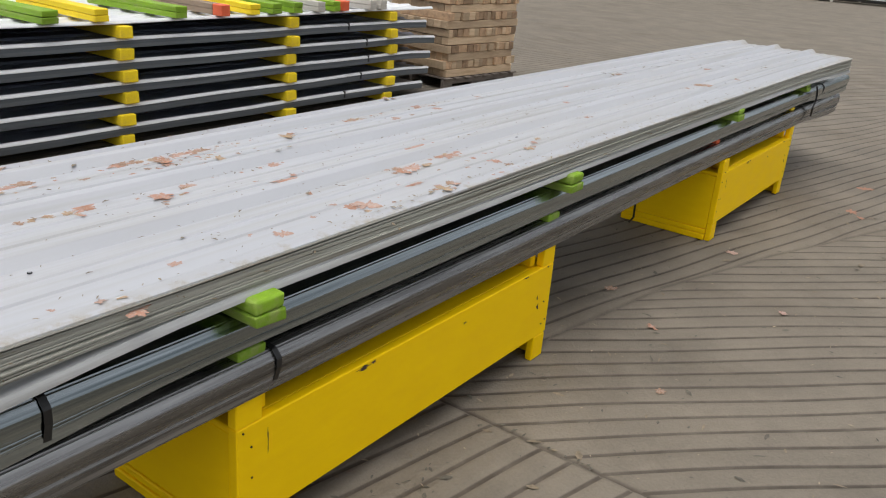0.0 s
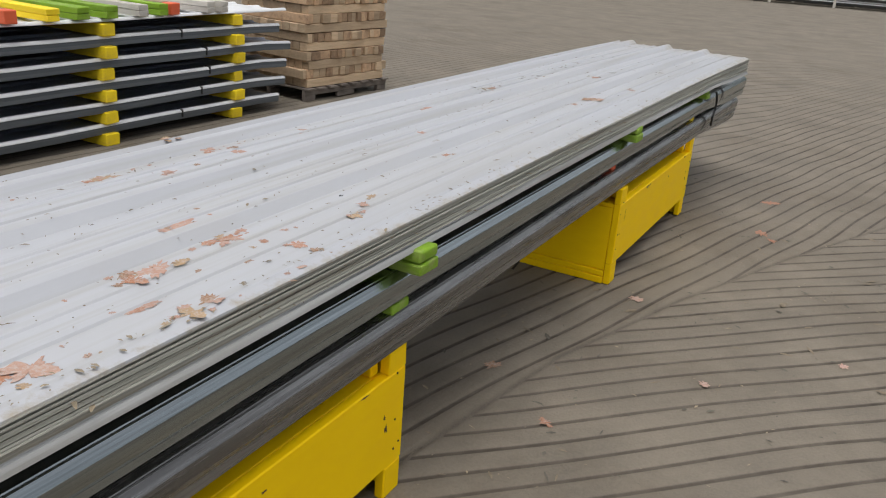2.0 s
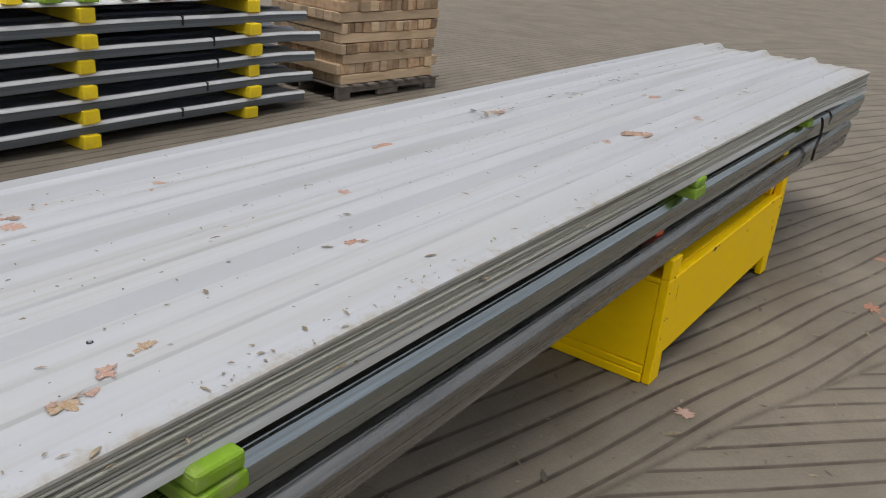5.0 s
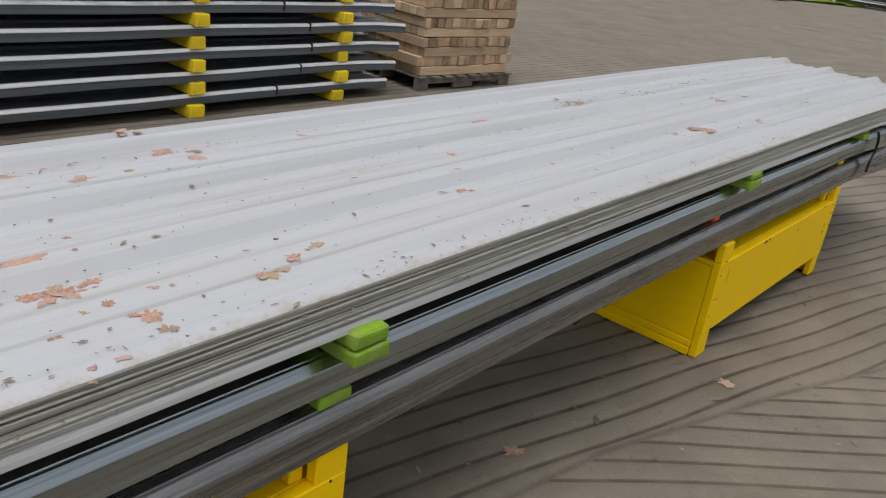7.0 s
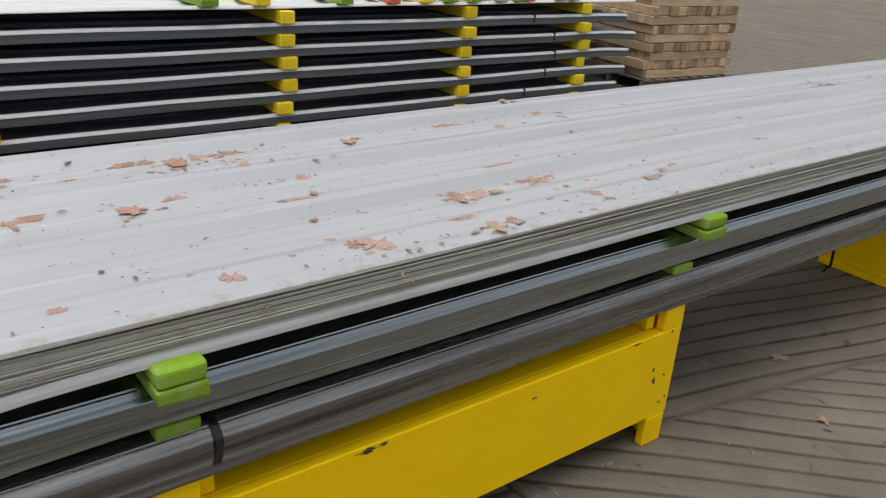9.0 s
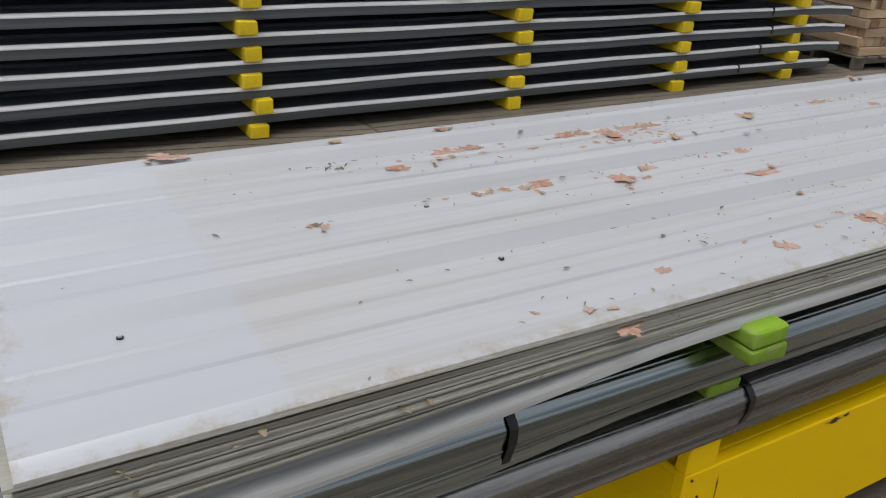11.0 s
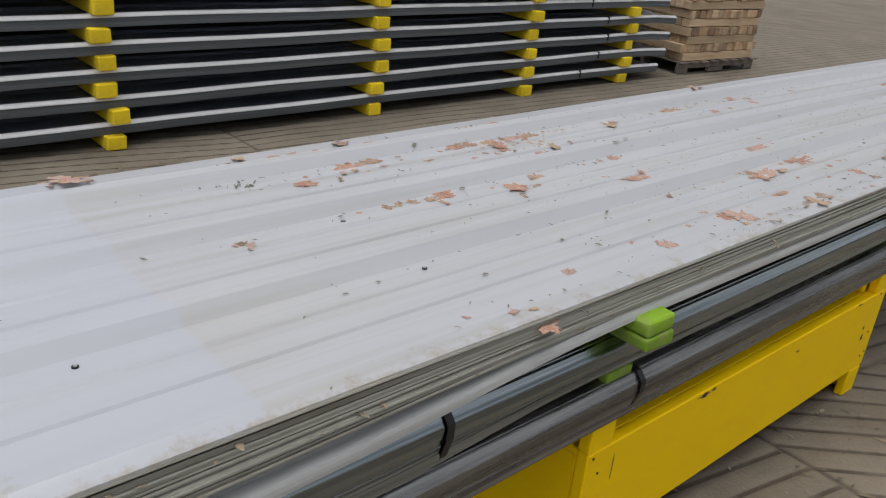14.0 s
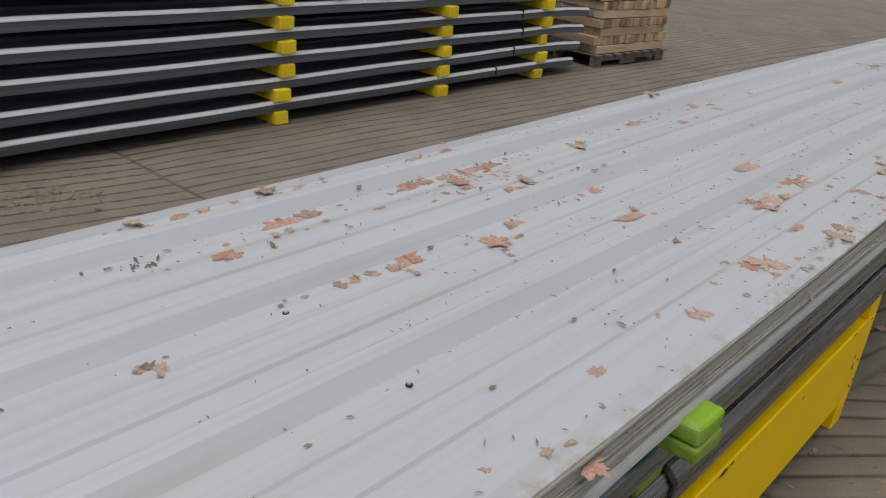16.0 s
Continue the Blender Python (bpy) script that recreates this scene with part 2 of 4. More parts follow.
def coat_white():
    """Dirt along the white sheet: long thin streaks, and a cleaner, bluer patch at its free end with a straight slanting border."""
    n, l = M_WHITE.node_tree.nodes, M_WHITE.node_tree.links
    p = n["Principled BSDF"]
    base = p.inputs["Base Color"].links[0].from_socket
    co = n.new("ShaderNodeTexCoord")
    mp = n.new("ShaderNodeMapping")
    mp.inputs["Scale"].default_value = (38, 0.7, 1)
    l.new(co.outputs["Object"], mp.inputs["Vector"])
    ns = n.new("ShaderNodeTexNoise")
    ns.inputs["Scale"].default_value, ns.inputs["Detail"].default_value = 1.0, 6
    l.new(mp.outputs[0], ns.inputs["Vector"])
    rg = n.new("ShaderNodeMapRange")
    rg.inputs["From Min"].default_value, rg.inputs["From Max"].default_value, rg.inputs["To Max"].default_value = 0.48, 0.72, 0.6
    l.new(ns.outputs["Fac"], rg.inputs["Value"])
    m1 = n.new("ShaderNodeMix")
    m1.data_type = "RGBA"
    l.new(rg.outputs[0], m1.inputs["Factor"])
    l.new(base, m1.inputs["A"])
    m1.inputs["B"].default_value = (0.34, 0.33, 0.30, 1)
    sep = n.new("ShaderNodeSeparateXYZ")
    l.new(co.outputs["Object"], sep.inputs[0])
    ma = n.new("ShaderNodeMath")
    ma.operation = "MULTIPLY_ADD"
    l.new(sep.outputs["X"], ma.inputs[0])
    ma.inputs[1].default_value = CLEAN_SLOPE
    l.new(sep.outputs["Y"], ma.inputs[2])
    edge = n.new("ShaderNodeMapRange")
    edge.inputs["From Min"].default_value, edge.inputs["From Max"].default_value = CLEAN_Y - 0.006, CLEAN_Y + 0.006
    edge.inputs["To Min"].default_value, edge.inputs["To Max"].default_value = 0.75, 0.0
    l.new(ma.outputs[0], edge.inputs["Value"])
    m2 = n.new("ShaderNodeMix")
    m2.data_type = "RGBA"
    l.new(edge.outputs[0], m2.inputs["Factor"])
    l.new(m1.outputs["Result"], m2.inputs["A"])
    m2.inputs["B"].default_value = (0.425, 0.446, 0.50, 1)
    # grime gathered along the cut end and the two long edges
    blot = n.new("ShaderNodeTexNoise")
    blot.inputs["Scale"].default_value, blot.inputs["Detail"].default_value, blot.inputs["Roughness"].default_value = 24, 8, 0.75
    l.new(co.outputs["Object"], blot.inputs["Vector"])
    ax = n.new("ShaderNodeMath")
    ax.operation = "ABSOLUTE"
    l.new(sep.outputs["X"], ax.inputs[0])
    rim = n.new("ShaderNodeMapRange")
    rim.inputs["From Min"].default_value, rim.inputs["From Max"].default_value = 0.44, 0.49
    l.new(ax.outputs[0], rim.inputs["Value"])
    cut = n.new("ShaderNodeMapRange")
    cut.inputs["From Min"].default_value, cut.inputs["From Max"].default_value = -3.43, -3.50
    l.new(sep.outputs["Y"], cut.inputs["Value"])
    far = n.new("ShaderNodeMapRange")
    far.inputs["From Min"].default_value, far.inputs["From Max"].default_value = 3.2, 3.58
    l.new(sep.outputs["Y"], far.inputs["Value"])
    both = n.new("ShaderNodeMath")
    both.operation = "MAXIMUM"
    l.new(rim.outputs[0], both.inputs[0])
    l.new(cut.outputs[0], both.inputs[1])
    all3 = n.new("ShaderNodeMath")
    all3.operation = "MAXIMUM"
    l.new(both.outputs[0], all3.inputs[0])
    l.new(far.outputs[0], all3.inputs[1])
    amt = n.new("ShaderNodeMath")
    amt.operation = "MULTIPLY_ADD"
    l.new(all3.outputs[0], amt.inputs[0])
    amt.inputs[1].default_value = 0.3
    l.new(blot.outputs["Fac"], amt.inputs[2])
    msk = n.new("ShaderNodeMapRange")
    msk.inputs["From Min"].default_value, msk.inputs["From Max"].default_value, msk.inputs["To Max"].default_value = 0.66, 0.88, 0.8
    l.new(amt.outputs[0], msk.inputs["Value"])
    m3 = n.new("ShaderNodeMix")
    m3.data_type = "RGBA"
    l.new(msk.outputs[0], m3.inputs["Factor"])
    l.new(m2.outputs["Result"], m3.inputs["A"])
    m3.inputs["B"].default_value = (0.30, 0.25, 0.175, 1)
    l.new(m3.outputs["Result"], p.inputs["Base Color"])


CLEAN_SLOPE, CLEAN_Y = 0.01, -3.165
coat_white()


# ---- building helpers ----
def obj(name, bm, mat, parent=None, label="", smooth=False):
    me = bpy.data.meshes.new(name)
    bm.normal_update()
    bm.to_mesh(me)
    bm.free()
    me.materials.append(mat)
    if smooth:
        me.polygons.foreach_set("use_smooth", [True] * len(me.polygons))
        me.set_sharp_from_angle(angle=radians(26))
    ob = new(name, me)
    if parent:
        ob.parent = parent
    if label:
        tagged(ob, label)
    return ob


def part(name, bm, mat, parent, label="", smooth=False):
    return obj(name, bm, mat, parent, label, smooth)


def thing(name, place, label, category, group=""):
    ob = new(name)
    ob.empty_display_size = 0.1
    ob.location = place
    return tagged(ob, label, category, group)


def box(bm, lo, hi, bevel=0.004, wobble=0.0, seg=1):
    """A bevelled box from corner to corner, its corners a little uneven."""
    v = [bm.verts.new([(lo, hi)[(i >> k) & 1][k] + random.uniform(-wobble, wobble) for k in range(3)]) for i in range(8)]
    f = [bm.faces.new([v[i] for i in q]) for q in ((0, 2, 3, 1), (4, 5, 7, 6), (0, 1, 5, 4), (2, 6, 7, 3), (0, 4, 6, 2), (1, 3, 7, 5))]
    if bevel:
        edges = {e for q in f for e in q.edges}
        bmesh.ops.bevel(bm, geom=list(edges), offset=bevel, segments=seg, affect="EDGES", profile=0.6)
    return bm


def boxed(lo, hi, bevel=0.004, wobble=0.0, seg=1):
    return box(bmesh.new(), lo, hi, bevel, wobble, seg)


def strip_mesh(profile, stations, thick, place):
    """A bent sheet: the profile (x, z), dropped along stations in y by place(x, z, y); closed, with real thickness."""
    bm = bmesh.new()
    k = len(profile)
    loop = list(profile) + [(x, z - thick) for x, z in reversed(profile)]
    rows = []
    for y in stations:
        rows.append([bm.verts.new(place(x, z, y)) for x, z in loop])
    m = len(loop)
    for a, b in zip(rows, rows[1:]):
        for i in range(m):
            bm.faces.new((a[i], b[i], b[(i + 1) % m], a[(i + 1) % m]))
    for row, flip in ((rows[0], False), (rows[-1], True)):
        for i in range(k - 1):
            q = (row[i], row[i + 1], row[m - 2 - i], row[m - 1 - i])
            bm.faces.new(q if not flip else q[::-1])
    return bm


def leaf_mesh(rx, ry, curl, ragged, seed):
    """A dry, torn leaf scrap: a ragged lobed outline with notches, a raised middle and a slightly curled rim, with real thickness."""
    rnd = random.Random(seed)
    bm = bmesh.new()
    k = 56
    ph = [rnd.uniform(0, 6.3) for _ in range(6)]
    lobes = rnd.choice((3, 4, 5))
    cuts = [(rnd.uniform(0, 6.3), rnd.uniform(0.08, 0.22), rnd.uniform(0.3, 0.75)) for _ in range(rnd.randrange(2, 6))]
    rim, mid, base = [], [], []
    for i in range(k):
        a = 2 * math.pi * i / k
        r = 0.85 + ragged * (0.3 * math.sin(2 * a + ph[4]) + 0.28 * math.sin(lobes * a + ph[0]) + 0.2 * math.sin(7 * a + ph[1]) + 0.16 * math.sin(13 * a + ph[2])) + rnd.uniform(-0.12, 0.12)
        for at, wide, deep in cuts:
            d = abs((a - at + math.pi) % (2 * math.pi) - math.pi)
            r -= deep * max(0.0, 1 - d / wide)
        r = max(0.2, r)
        lift = 0.0006 + curl * (0.5 + 0.5 * math.sin(2 * a + ph[3])) * rnd.uniform(0.6, 1.1)
        x, y = rx * r * math.cos(a), ry * r * math.sin(a)
        rim.append(bm.verts.new((x, y, lift)))
        mid.append(bm.verts.new((0.5 * x, 0.5 * y, 0.0012 + 0.3 * lift + rnd.uniform(0, 0.001))))
        base.append(bm.verts.new((0.985 * x, 0.985 * y, lift - 0.0005)))
    c = bm.verts.new((0, 0, 0.0018))
    d = bm.verts.new((0, 0, 0.0001))
    for i in range(k):
        j = (i + 1) % k
        bm.faces.new((rim[i], rim[j], mid[j], mid[i]))
        bm.faces.new((mid[i], mid[j], c))
        bm.faces.new((rim[j], rim[i], base[i], base[j]))
        bm.faces.new((base[j], base[i], d))
    return bm


# ---- ground ----
def rake(x, y):
    """How deep the raked grooves run at (x, y), 0 to 1: three fields of grooves, parted by a joint and a curved seam."""
    wav = 0.010 * np.sin(1.9 * x + 0.7 * y) + 0.006 * np.sin(5.1 * y + 2.3 * x) + 0.004 * np.sin(11 * x - 7 * y)
    seam = np.interp(y, [2.0, 3.67, 4.57, 5.44, 6.5, 9.0, 14.0], [-0.75, -0.585, -0.44, -0.177, 0.219, 1.30, 3.6])
    bend = np.clip((x + 3.6) / 3.0, 0, 1) * 0.2 + 0.05
    u_left = (0.97 * (x - bend * (y - 4.0)) + wav) / 0.098
    u_right = (-0.70 * x + 0.714 * y + 0.03 * (x - 0.5) ** 2 + wav) / 0.102
    u_near = (0.978 * x - 0.208 * y + wav) / 0.100
    u = np.where(y < 2.985, u_near, np.where(x > seam, u_right, u_left))
    tri = np.abs(u - np.round(u))
    uneven = 0.85 + 0.15 * np.sin(3.1 * x + 1.7 * np.sin(2.3 * y)) * np.cos(2.7 * y - 1.1 * x)
    g = np.exp(-(tri / 0.125) ** 2) * uneven
    lines = 0.5 * np.exp(-((x - seam) / 0.012) ** 2) * (y > 2.985) * (y < 9)
    lines = np.maximum(lines, np.exp(-((y - 2.985 - 0.004 * np.sin(9 * x)) / 0.009) ** 2))
    return u, uneven, np.maximum(g, lines), lines


def axis(*runs):
    out = []
    for a, b, step in runs:
        k = max(1, round((b - a) / step))
        out += [a + (b - a) * i / k for i in range(k)]
    return np.array(out + [runs[-1][1]])


def ground():
    xs = axis((-600, -60, 90), (-60, -12, 6), (-12, -4.6, 0.2), (-4.6, -1.5, 0.022), (-1.5, 2.0, 0.0125), (2.0, 4.2, 0.03), (4.2, 20, 1.6), (20, 600, 100))
    ys = axis((-600, -20, 100), (-20, 0, 2), (0, 1.8, 0.03), (1.8, 7.6, 0.0125), (7.6, 12.5, 0.025), (12.5, 20, 0.12), (20, 60, 3), (60, 900, 100))
    X, Y = np.meshgrid(xs, ys, indexing="ij")
    near = (X > -4.6) & (X < 4.2) & (Y > 0) & (Y < 13)
    fade = np.clip((13 - Y) / 3, 0, 1) * np.clip((4.2 - X) / 0.8, 0, 1)
    U, D, G, J = rake(X, Y)
    G, J = G * near * fade, J * near * fade
    D = D * np.clip((19 - Y) / 8, 0, 1) * np.clip((X + 9) / 3, 0, 1) * np.clip((7 - X) / 2, 0, 1) * (Y > -3)
    Z = -0.008 * G + 0.0015 * np.sin(7 * X) * np.cos(5 * Y) * near - 0.0015
    nx, ny = X.shape
    co = np.stack([X, Y, Z], -1).reshape(-1, 3).astype(np.float32)
    i = np.arange((nx - 1) * (ny - 1))
    a = (i // (ny - 1)) * ny + i % (ny - 1)
    quads = np.stack([a, a + ny, a + ny + 1, a + 1], -1).astype(np.int32)
    me = bpy.data.meshes.new("ground")
    me.vertices.add(len(co))
    me.vertices.foreach_set("co", co.ravel())
    me.loops.add(quads.size)
    me.loops.foreach_set("vertex_index", quads.ravel())
    me.polygons.add(len(quads))
    me.polygons.foreach_set("loop_start", np.arange(0, quads.size, 4, dtype=np.int32))
    me.update(calc_edges=True)
    for key, value in (("dirt", J), ("rake", U), ("rake_depth", D)):
        me.attributes.new(key, "FLOAT", "POINT").data.foreach_set("value", value.ravel().astype(np.float32))
    me.polygons.foreach_set("use_smooth", [True] * len(quads))
    me.materials.append(M_GROUND)
    return tagged(new("ground", me), "rake-grooved grey-brown concrete yard with dirty grooves", "ground", kind="structure")


ground()

# ---- profiled sheets ----
RIBS = (0.042, 0.310, 0.578, 0.846)


def sheet_profile(x0, width, lip=0.026, rib=0.025):
    """The section of a ribbed sheet from its near edge x0 towards -x: four ribs, two low swages in each pan, edges turned down."""
    pts = [(0.0, -lip), (0.0012, -lip * 0.6), (0.004, -0.0045), (0.026, -0.001), (0.032, 0.0022), (0.040, 0.0022), (0.048, 0.0)]
    for a, b in zip(RIBS, RIBS[1:]):
        for f in (0.36, 0.64):
            c = a + (b - a) * f
            h = 0.0046 if f < 0.5 else 0.0036
            pts += [(c - 0.016, 0), (c - 0.0115, h), (c + 0.006, h), (c + 0.022, 0)]
        pts += [(b - 0.041, 0), (b - 0.016, rib * 0.92), (b - 0.009, rib), (b + 0.009, rib), (b + 0.014, rib * 0.9), (b + 0.030, 0)]
    pts += [(width - 0.03, 0.0), (width - 0.018, rib * 0.5), (width - 0.006, 0.0), (width, -lip * 0.8)]
    return [(x0 - s, z) for s, z in pts]


def skirt_profile(x0, width, drop):
    """As sheet_profile, with the near side a tall leaning skirt that ends at x0."""
    pts = [(0.017, -drop), (0.014, -drop * 0.94), (0.001, -drop * 0.55), (0.0, -0.024), (0.0012, -0.0205), (0.003, -0.0185), (0.0145, -0.003), (0.0175, -0.0015), (0.0205, -0.005), (0.023, -0.0005), (0.034, 0.0), (0.060, 0.0), (0.076, -0.02)]
    for b in RIBS[1:]:
        c = b + 0.02
        pts += [(c - 0.034, -0.02), (c - 0.012, 0.0), (c + 0.012, 0.0), (c + 0.034, -0.02)]
    pts += [(width - 0.02, -0.02), (width, -drop * 0.6 - 0.01)]
    return [(x0 - s, z) for s, z in pts]


def box_profile(x0, width, drop, pale_edge=False, rib=0.014):
    """A flat-topped section with a tight shoulder and an upright near side."""
    pts = [(0.005, -drop), (0.002, -drop * 0.95), (0.0, -0.012), (0.002, -0.006), (0.006, -0.001), (0.010, 0.0), (0.030, 0.0), (0.040, -0.019), (0.06, -0.02)]
    if pale_edge:
        pts = [(0.0, -drop), (0.001, -drop * 0.75), (0.006, -0.008), (0.013, -0.002), (0.020, 0.0), (0.030, 0.0), (0.040, -0.019), (0.06, -0.02)]
    for b in RIBS[1:]:
        pts += [(b - 0.034, -0.02), (b - 0.012, rib - 0.02), (b + 0.012, rib - 0.02), (b + 0.034, -0.02)]
    pts += [(width - 0.01, -0.02), (width, -drop * 0.6)]
    return [(x0 - s, z) for s, z in pts]


STATIONS = [0.0, 0.06, 0.15, 0.3, 0.45, 0.6, 0.75, 0.9] + [1.05 + 0.25 * k for k in range(24)]
TOP_Z, NEAR_X = 0.862, -0.488


def near_droop(y, start, reach, amount):
    t = min(1.0, max(0.0, (start - y) / reach))
    return -amount * t * t * (3 - 2 * t)


def far_droop(y, amount):
    t = min(1.0, max(0.0, (y - 6.85) / 0.9))
    return -amount * t * t * (3 - 2 * t)


def bow(y):
    return 0.032 * max(0.0, (y - 4.6) / 3.2) ** 2


def top_bundle():
    b = thing("sheet_bundle", (-0.97, 4.35, 0.80), "bundle of white ribbed steel sheets strewn with dry leaves", "steel sheets", "sheet bundles of the near stack")
    n, pitch = 17, 0.0043
    for i in range(n):
        y0, y1 = 0.855 + random.uniform(-0.008, 0.012), 7.93 + random.uniform(-0.03, 0.03)
        dx = 0.0 if i == 0 else random.choice((-0.005, -0.003, -0.001, 0.0005)) + 0.0003 * i - 0.0015 + random.uniform(-0.0015, 0.0015)
        prof = sheet_profile(NEAR_X + dx, 0.955, 0.0085 if i == 0 else 0.0062 if i < n - 2 else 0.020)
        ph = random.uniform(0, 6)
        def place(x, z, s, i=i, y0=y0, y1=y1, ph=ph):
            y = y0 + (y1 - y0) * s / 6.8
            fan = near_droop(y, 1.95, 1.1, 0.03) * (i / (n - 1)) ** 1.3 + (near_droop(y, 1.98, 0.75, 0.026) if i > n - 3 else 0.0) + far_droop(y, 0.022) * (i / (n - 1))
            wave = 0.0012 * math.sin(y * 2.1) + 0.0006 * math.sin(y * 7 + ph) * (i > 0)
            skew = 0.03 * (x + 0.49)
            return Vector((x + bow(y) + 0.0025 * math.sin(y * 1.7 + ph) * (i > 0), y + skew, TOP_Z - i * pitch + z + fan + wave)) - b.location
        part("sheet", strip_mesh(prof, STATIONS, 0.0011, place), M_WHITE if i == 0 else M_EDGE if i < n - 2 else M_GALV, b, "" if i else "white coated top sheet", i == 0)
    return b


TOP_BUNDLE = top_bundle()


def span_sag(y):
    """0 at a spacer, 1 half way between two."""
    for a, b in ((2.02, 3.48), (3.48, 5.36), (5.36, 6.8)):
        if a < y < b:
            return math.sin(math.pi * (y - a) / (b - a)) ** 0.8
    return 0.0


def lower_bundle(z, x0, drop, y0, y1, n, pitch, mat, droop, slack, label):
    """A bundle whose nested sheets all end near one level along the near side; towards its free end the lower ones sag away."""
    b = thing("sheet_bundle", (-0.97, 4.35, z), label, "steel sheets", "sheet bundles of the near stack")
    for i in range(n):
        own = max(0.028, drop - pitch * i + random.uniform(0.0, 0.008))
        prof = skirt_profile(x0 - 0.0011 * i + random.uniform(-0.0012, 0.0012), 0.93, own)
        a, e = y0 + random.uniform(-0.01, 0.01), y1 + random.uniform(-0.02, 0.02)
        ph = random.uniform(0, 6)
        def place(x, zz, s, i=i, a=a, e=e, ph=ph):
            y = a + (e - a) * s / 6.8
            sag = (near_droop(y, *droop) + far_droop(y, 0.04) - slack * span_sag(y)) * (i / (n - 1)) + 0.0008 * math.sin(3 * y + ph)
            return Vector((x + bow(y) + 0.001 * math.sin(1.3 * y + ph), y, z - pitch * i + zz + sag)) - b.location
        part("sheet", strip_mesh(prof, STATIONS, 0.0012, place), mat, b, smooth=True)
    return b


MID_BUNDLE = lower_bundle(0.711, -0.511, 0.074, 0.815, 8.12, 11, 0.0059, M_STEEL, (1.9, 0.55, 0.03), 0.006, "bundle of dark grey ribbed steel sheets with a black strap")
LOW_BUNDLE = lower_bundle(0.587, -0.512, 0.084, 0.83, 7.95, 14, 0.0064, M_STEEL_BROWN, (1.9, 1.2, 0.01), 0.0, "grimy grey bundle of ribbed steel sheets lying on yellow crates")


def strap(parent, y, x0, z_top, drop, width=0.016):
    """A flat band over the bundle's shoulder and down its near side."""
    bm = bmesh.new()
    path = [(x0 - 0.50, z_top + 0.002), (x0 - 0.033, z_top + 0.002), (x0 - 0.022, z_top + 0.001), (x0 - 0.0165, z_top - 0.001), (x0 - 0.002, z_top - 0.017), (x0 + 0.001, z_top - 0.023),
            (x0, z_top - drop * 0.55), (x0 - 0.013, z_top - drop), (x0 - 0.05, z_top - drop - 0.003)]
    rows = [[bm.verts.new(Vector((x + o, y + sy + 0.3 * (x - x0) * 0.05, zz + o)) - parent.location) for sy, o in
             ((-width / 2, 0), (width / 2, 0), (width / 2, 0.002), (-width / 2, 0.002))] for x, zz in path]
    for a, c in zip(rows, rows[1:]):
        for i in range(4):
            bm.faces.new((a[i], a[(i + 1) % 4], c[(i + 1) % 4], c[i]))
    bm.faces.new(rows[0]), bm.faces.new(rows[-1][::-1])
    bmesh.ops.recalc_face_normals(bm, faces=bm.faces)
    return part("strap", bm, M_STRAP, parent, "black packing strap")


strap(MID_BUNDLE, 1.53, -0.509, 0.712, 0.098)
strap(LOW_BUNDLE, 2.10, -0.510, 0.588, 0.086)
strap(MID_BUNDLE, 7.35, -0.486, 0.712, 0.078)
strap(LOW_BUNDLE, 6.95, -0.492, 0.588, 0.086)


def strap_tail(parent, points, width=0.012):
    """The loose, curling end of a packing strap."""
    bm = bmesh.new()
    rows = []
    for x, y, z in points:
        rows.append([bm.verts.new(Vector((x + a, y + b, z)) - parent.location) for a, b in ((-width / 2, -0.001), (width / 2, -0.001), (width / 2, 0.001), (-width / 2, 0.001))])
    for a, c in zip(rows, rows[1:]):
        for i in range(4):
            bm.faces.new((a[i], a[(i + 1) % 4], c[(i + 1) % 4], c[i]))
    bm.faces.new(rows[0]), bm.faces.new(rows[-1][::-1])
    bmesh.ops.recalc_face_normals(bm, faces=bm.faces)
    return part("strap_tail", bm, M_STRAP, parent, "loose end of a black packing strap", True)


strap_tail(LOW_BUNDLE, [(-0.860, 5.077, 0.515), (-0.860, 5.082, 0.440), (-0.860, 5.082, 0.206), (-0.860, 5.085, 0.178), (-0.860, 5.089, 0.127), (-0.860, 5.027, 0.111), (-0.860, 4.900, 0.162)])
strap_tail(MID_BUNDLE, [(-0.47, 7.02, 0.735), (-0.468, 7.06, 0.70), (-0.468, 7.08, 0.66), (-0.468, 7.075, 0.62), (-0.47, 7.045, 0.58), (-0.472, 7.05, 0.52)])


# ---- spacers of the near stack ----
def spacer(y, z0, z1, x_front, mat, label, width=0.092, split=True, length=0.95):
    """A painted timber of two laths nailed together, its end cut a little round and cracked."""
    t = thing("timber_spacer", (x_front - length / 2, y, z0), label, "timber", "spacers of the near stack")
    h = z1 - z0
    if split:
        cut = h * random.uniform(0.45, 0.6)
        part("lath", boxed((-length / 2, -width / 2, 0), (length / 2, width / 2, cut - 0.0004), 0.006, 0.002, 2), mat, t)
        part("lath", boxed((-length / 2, -width / 2 + 0.002, cut + 0.0008), (length / 2 - 0.003, width / 2 - 0.001, h), 0.011, 0.002, 3), mat, t)
    else:
        part("lath", boxed((-length / 2, -width / 2, 0), (length / 2, width / 2, h), 0.007, 0.002, 2), mat, t)
    return t


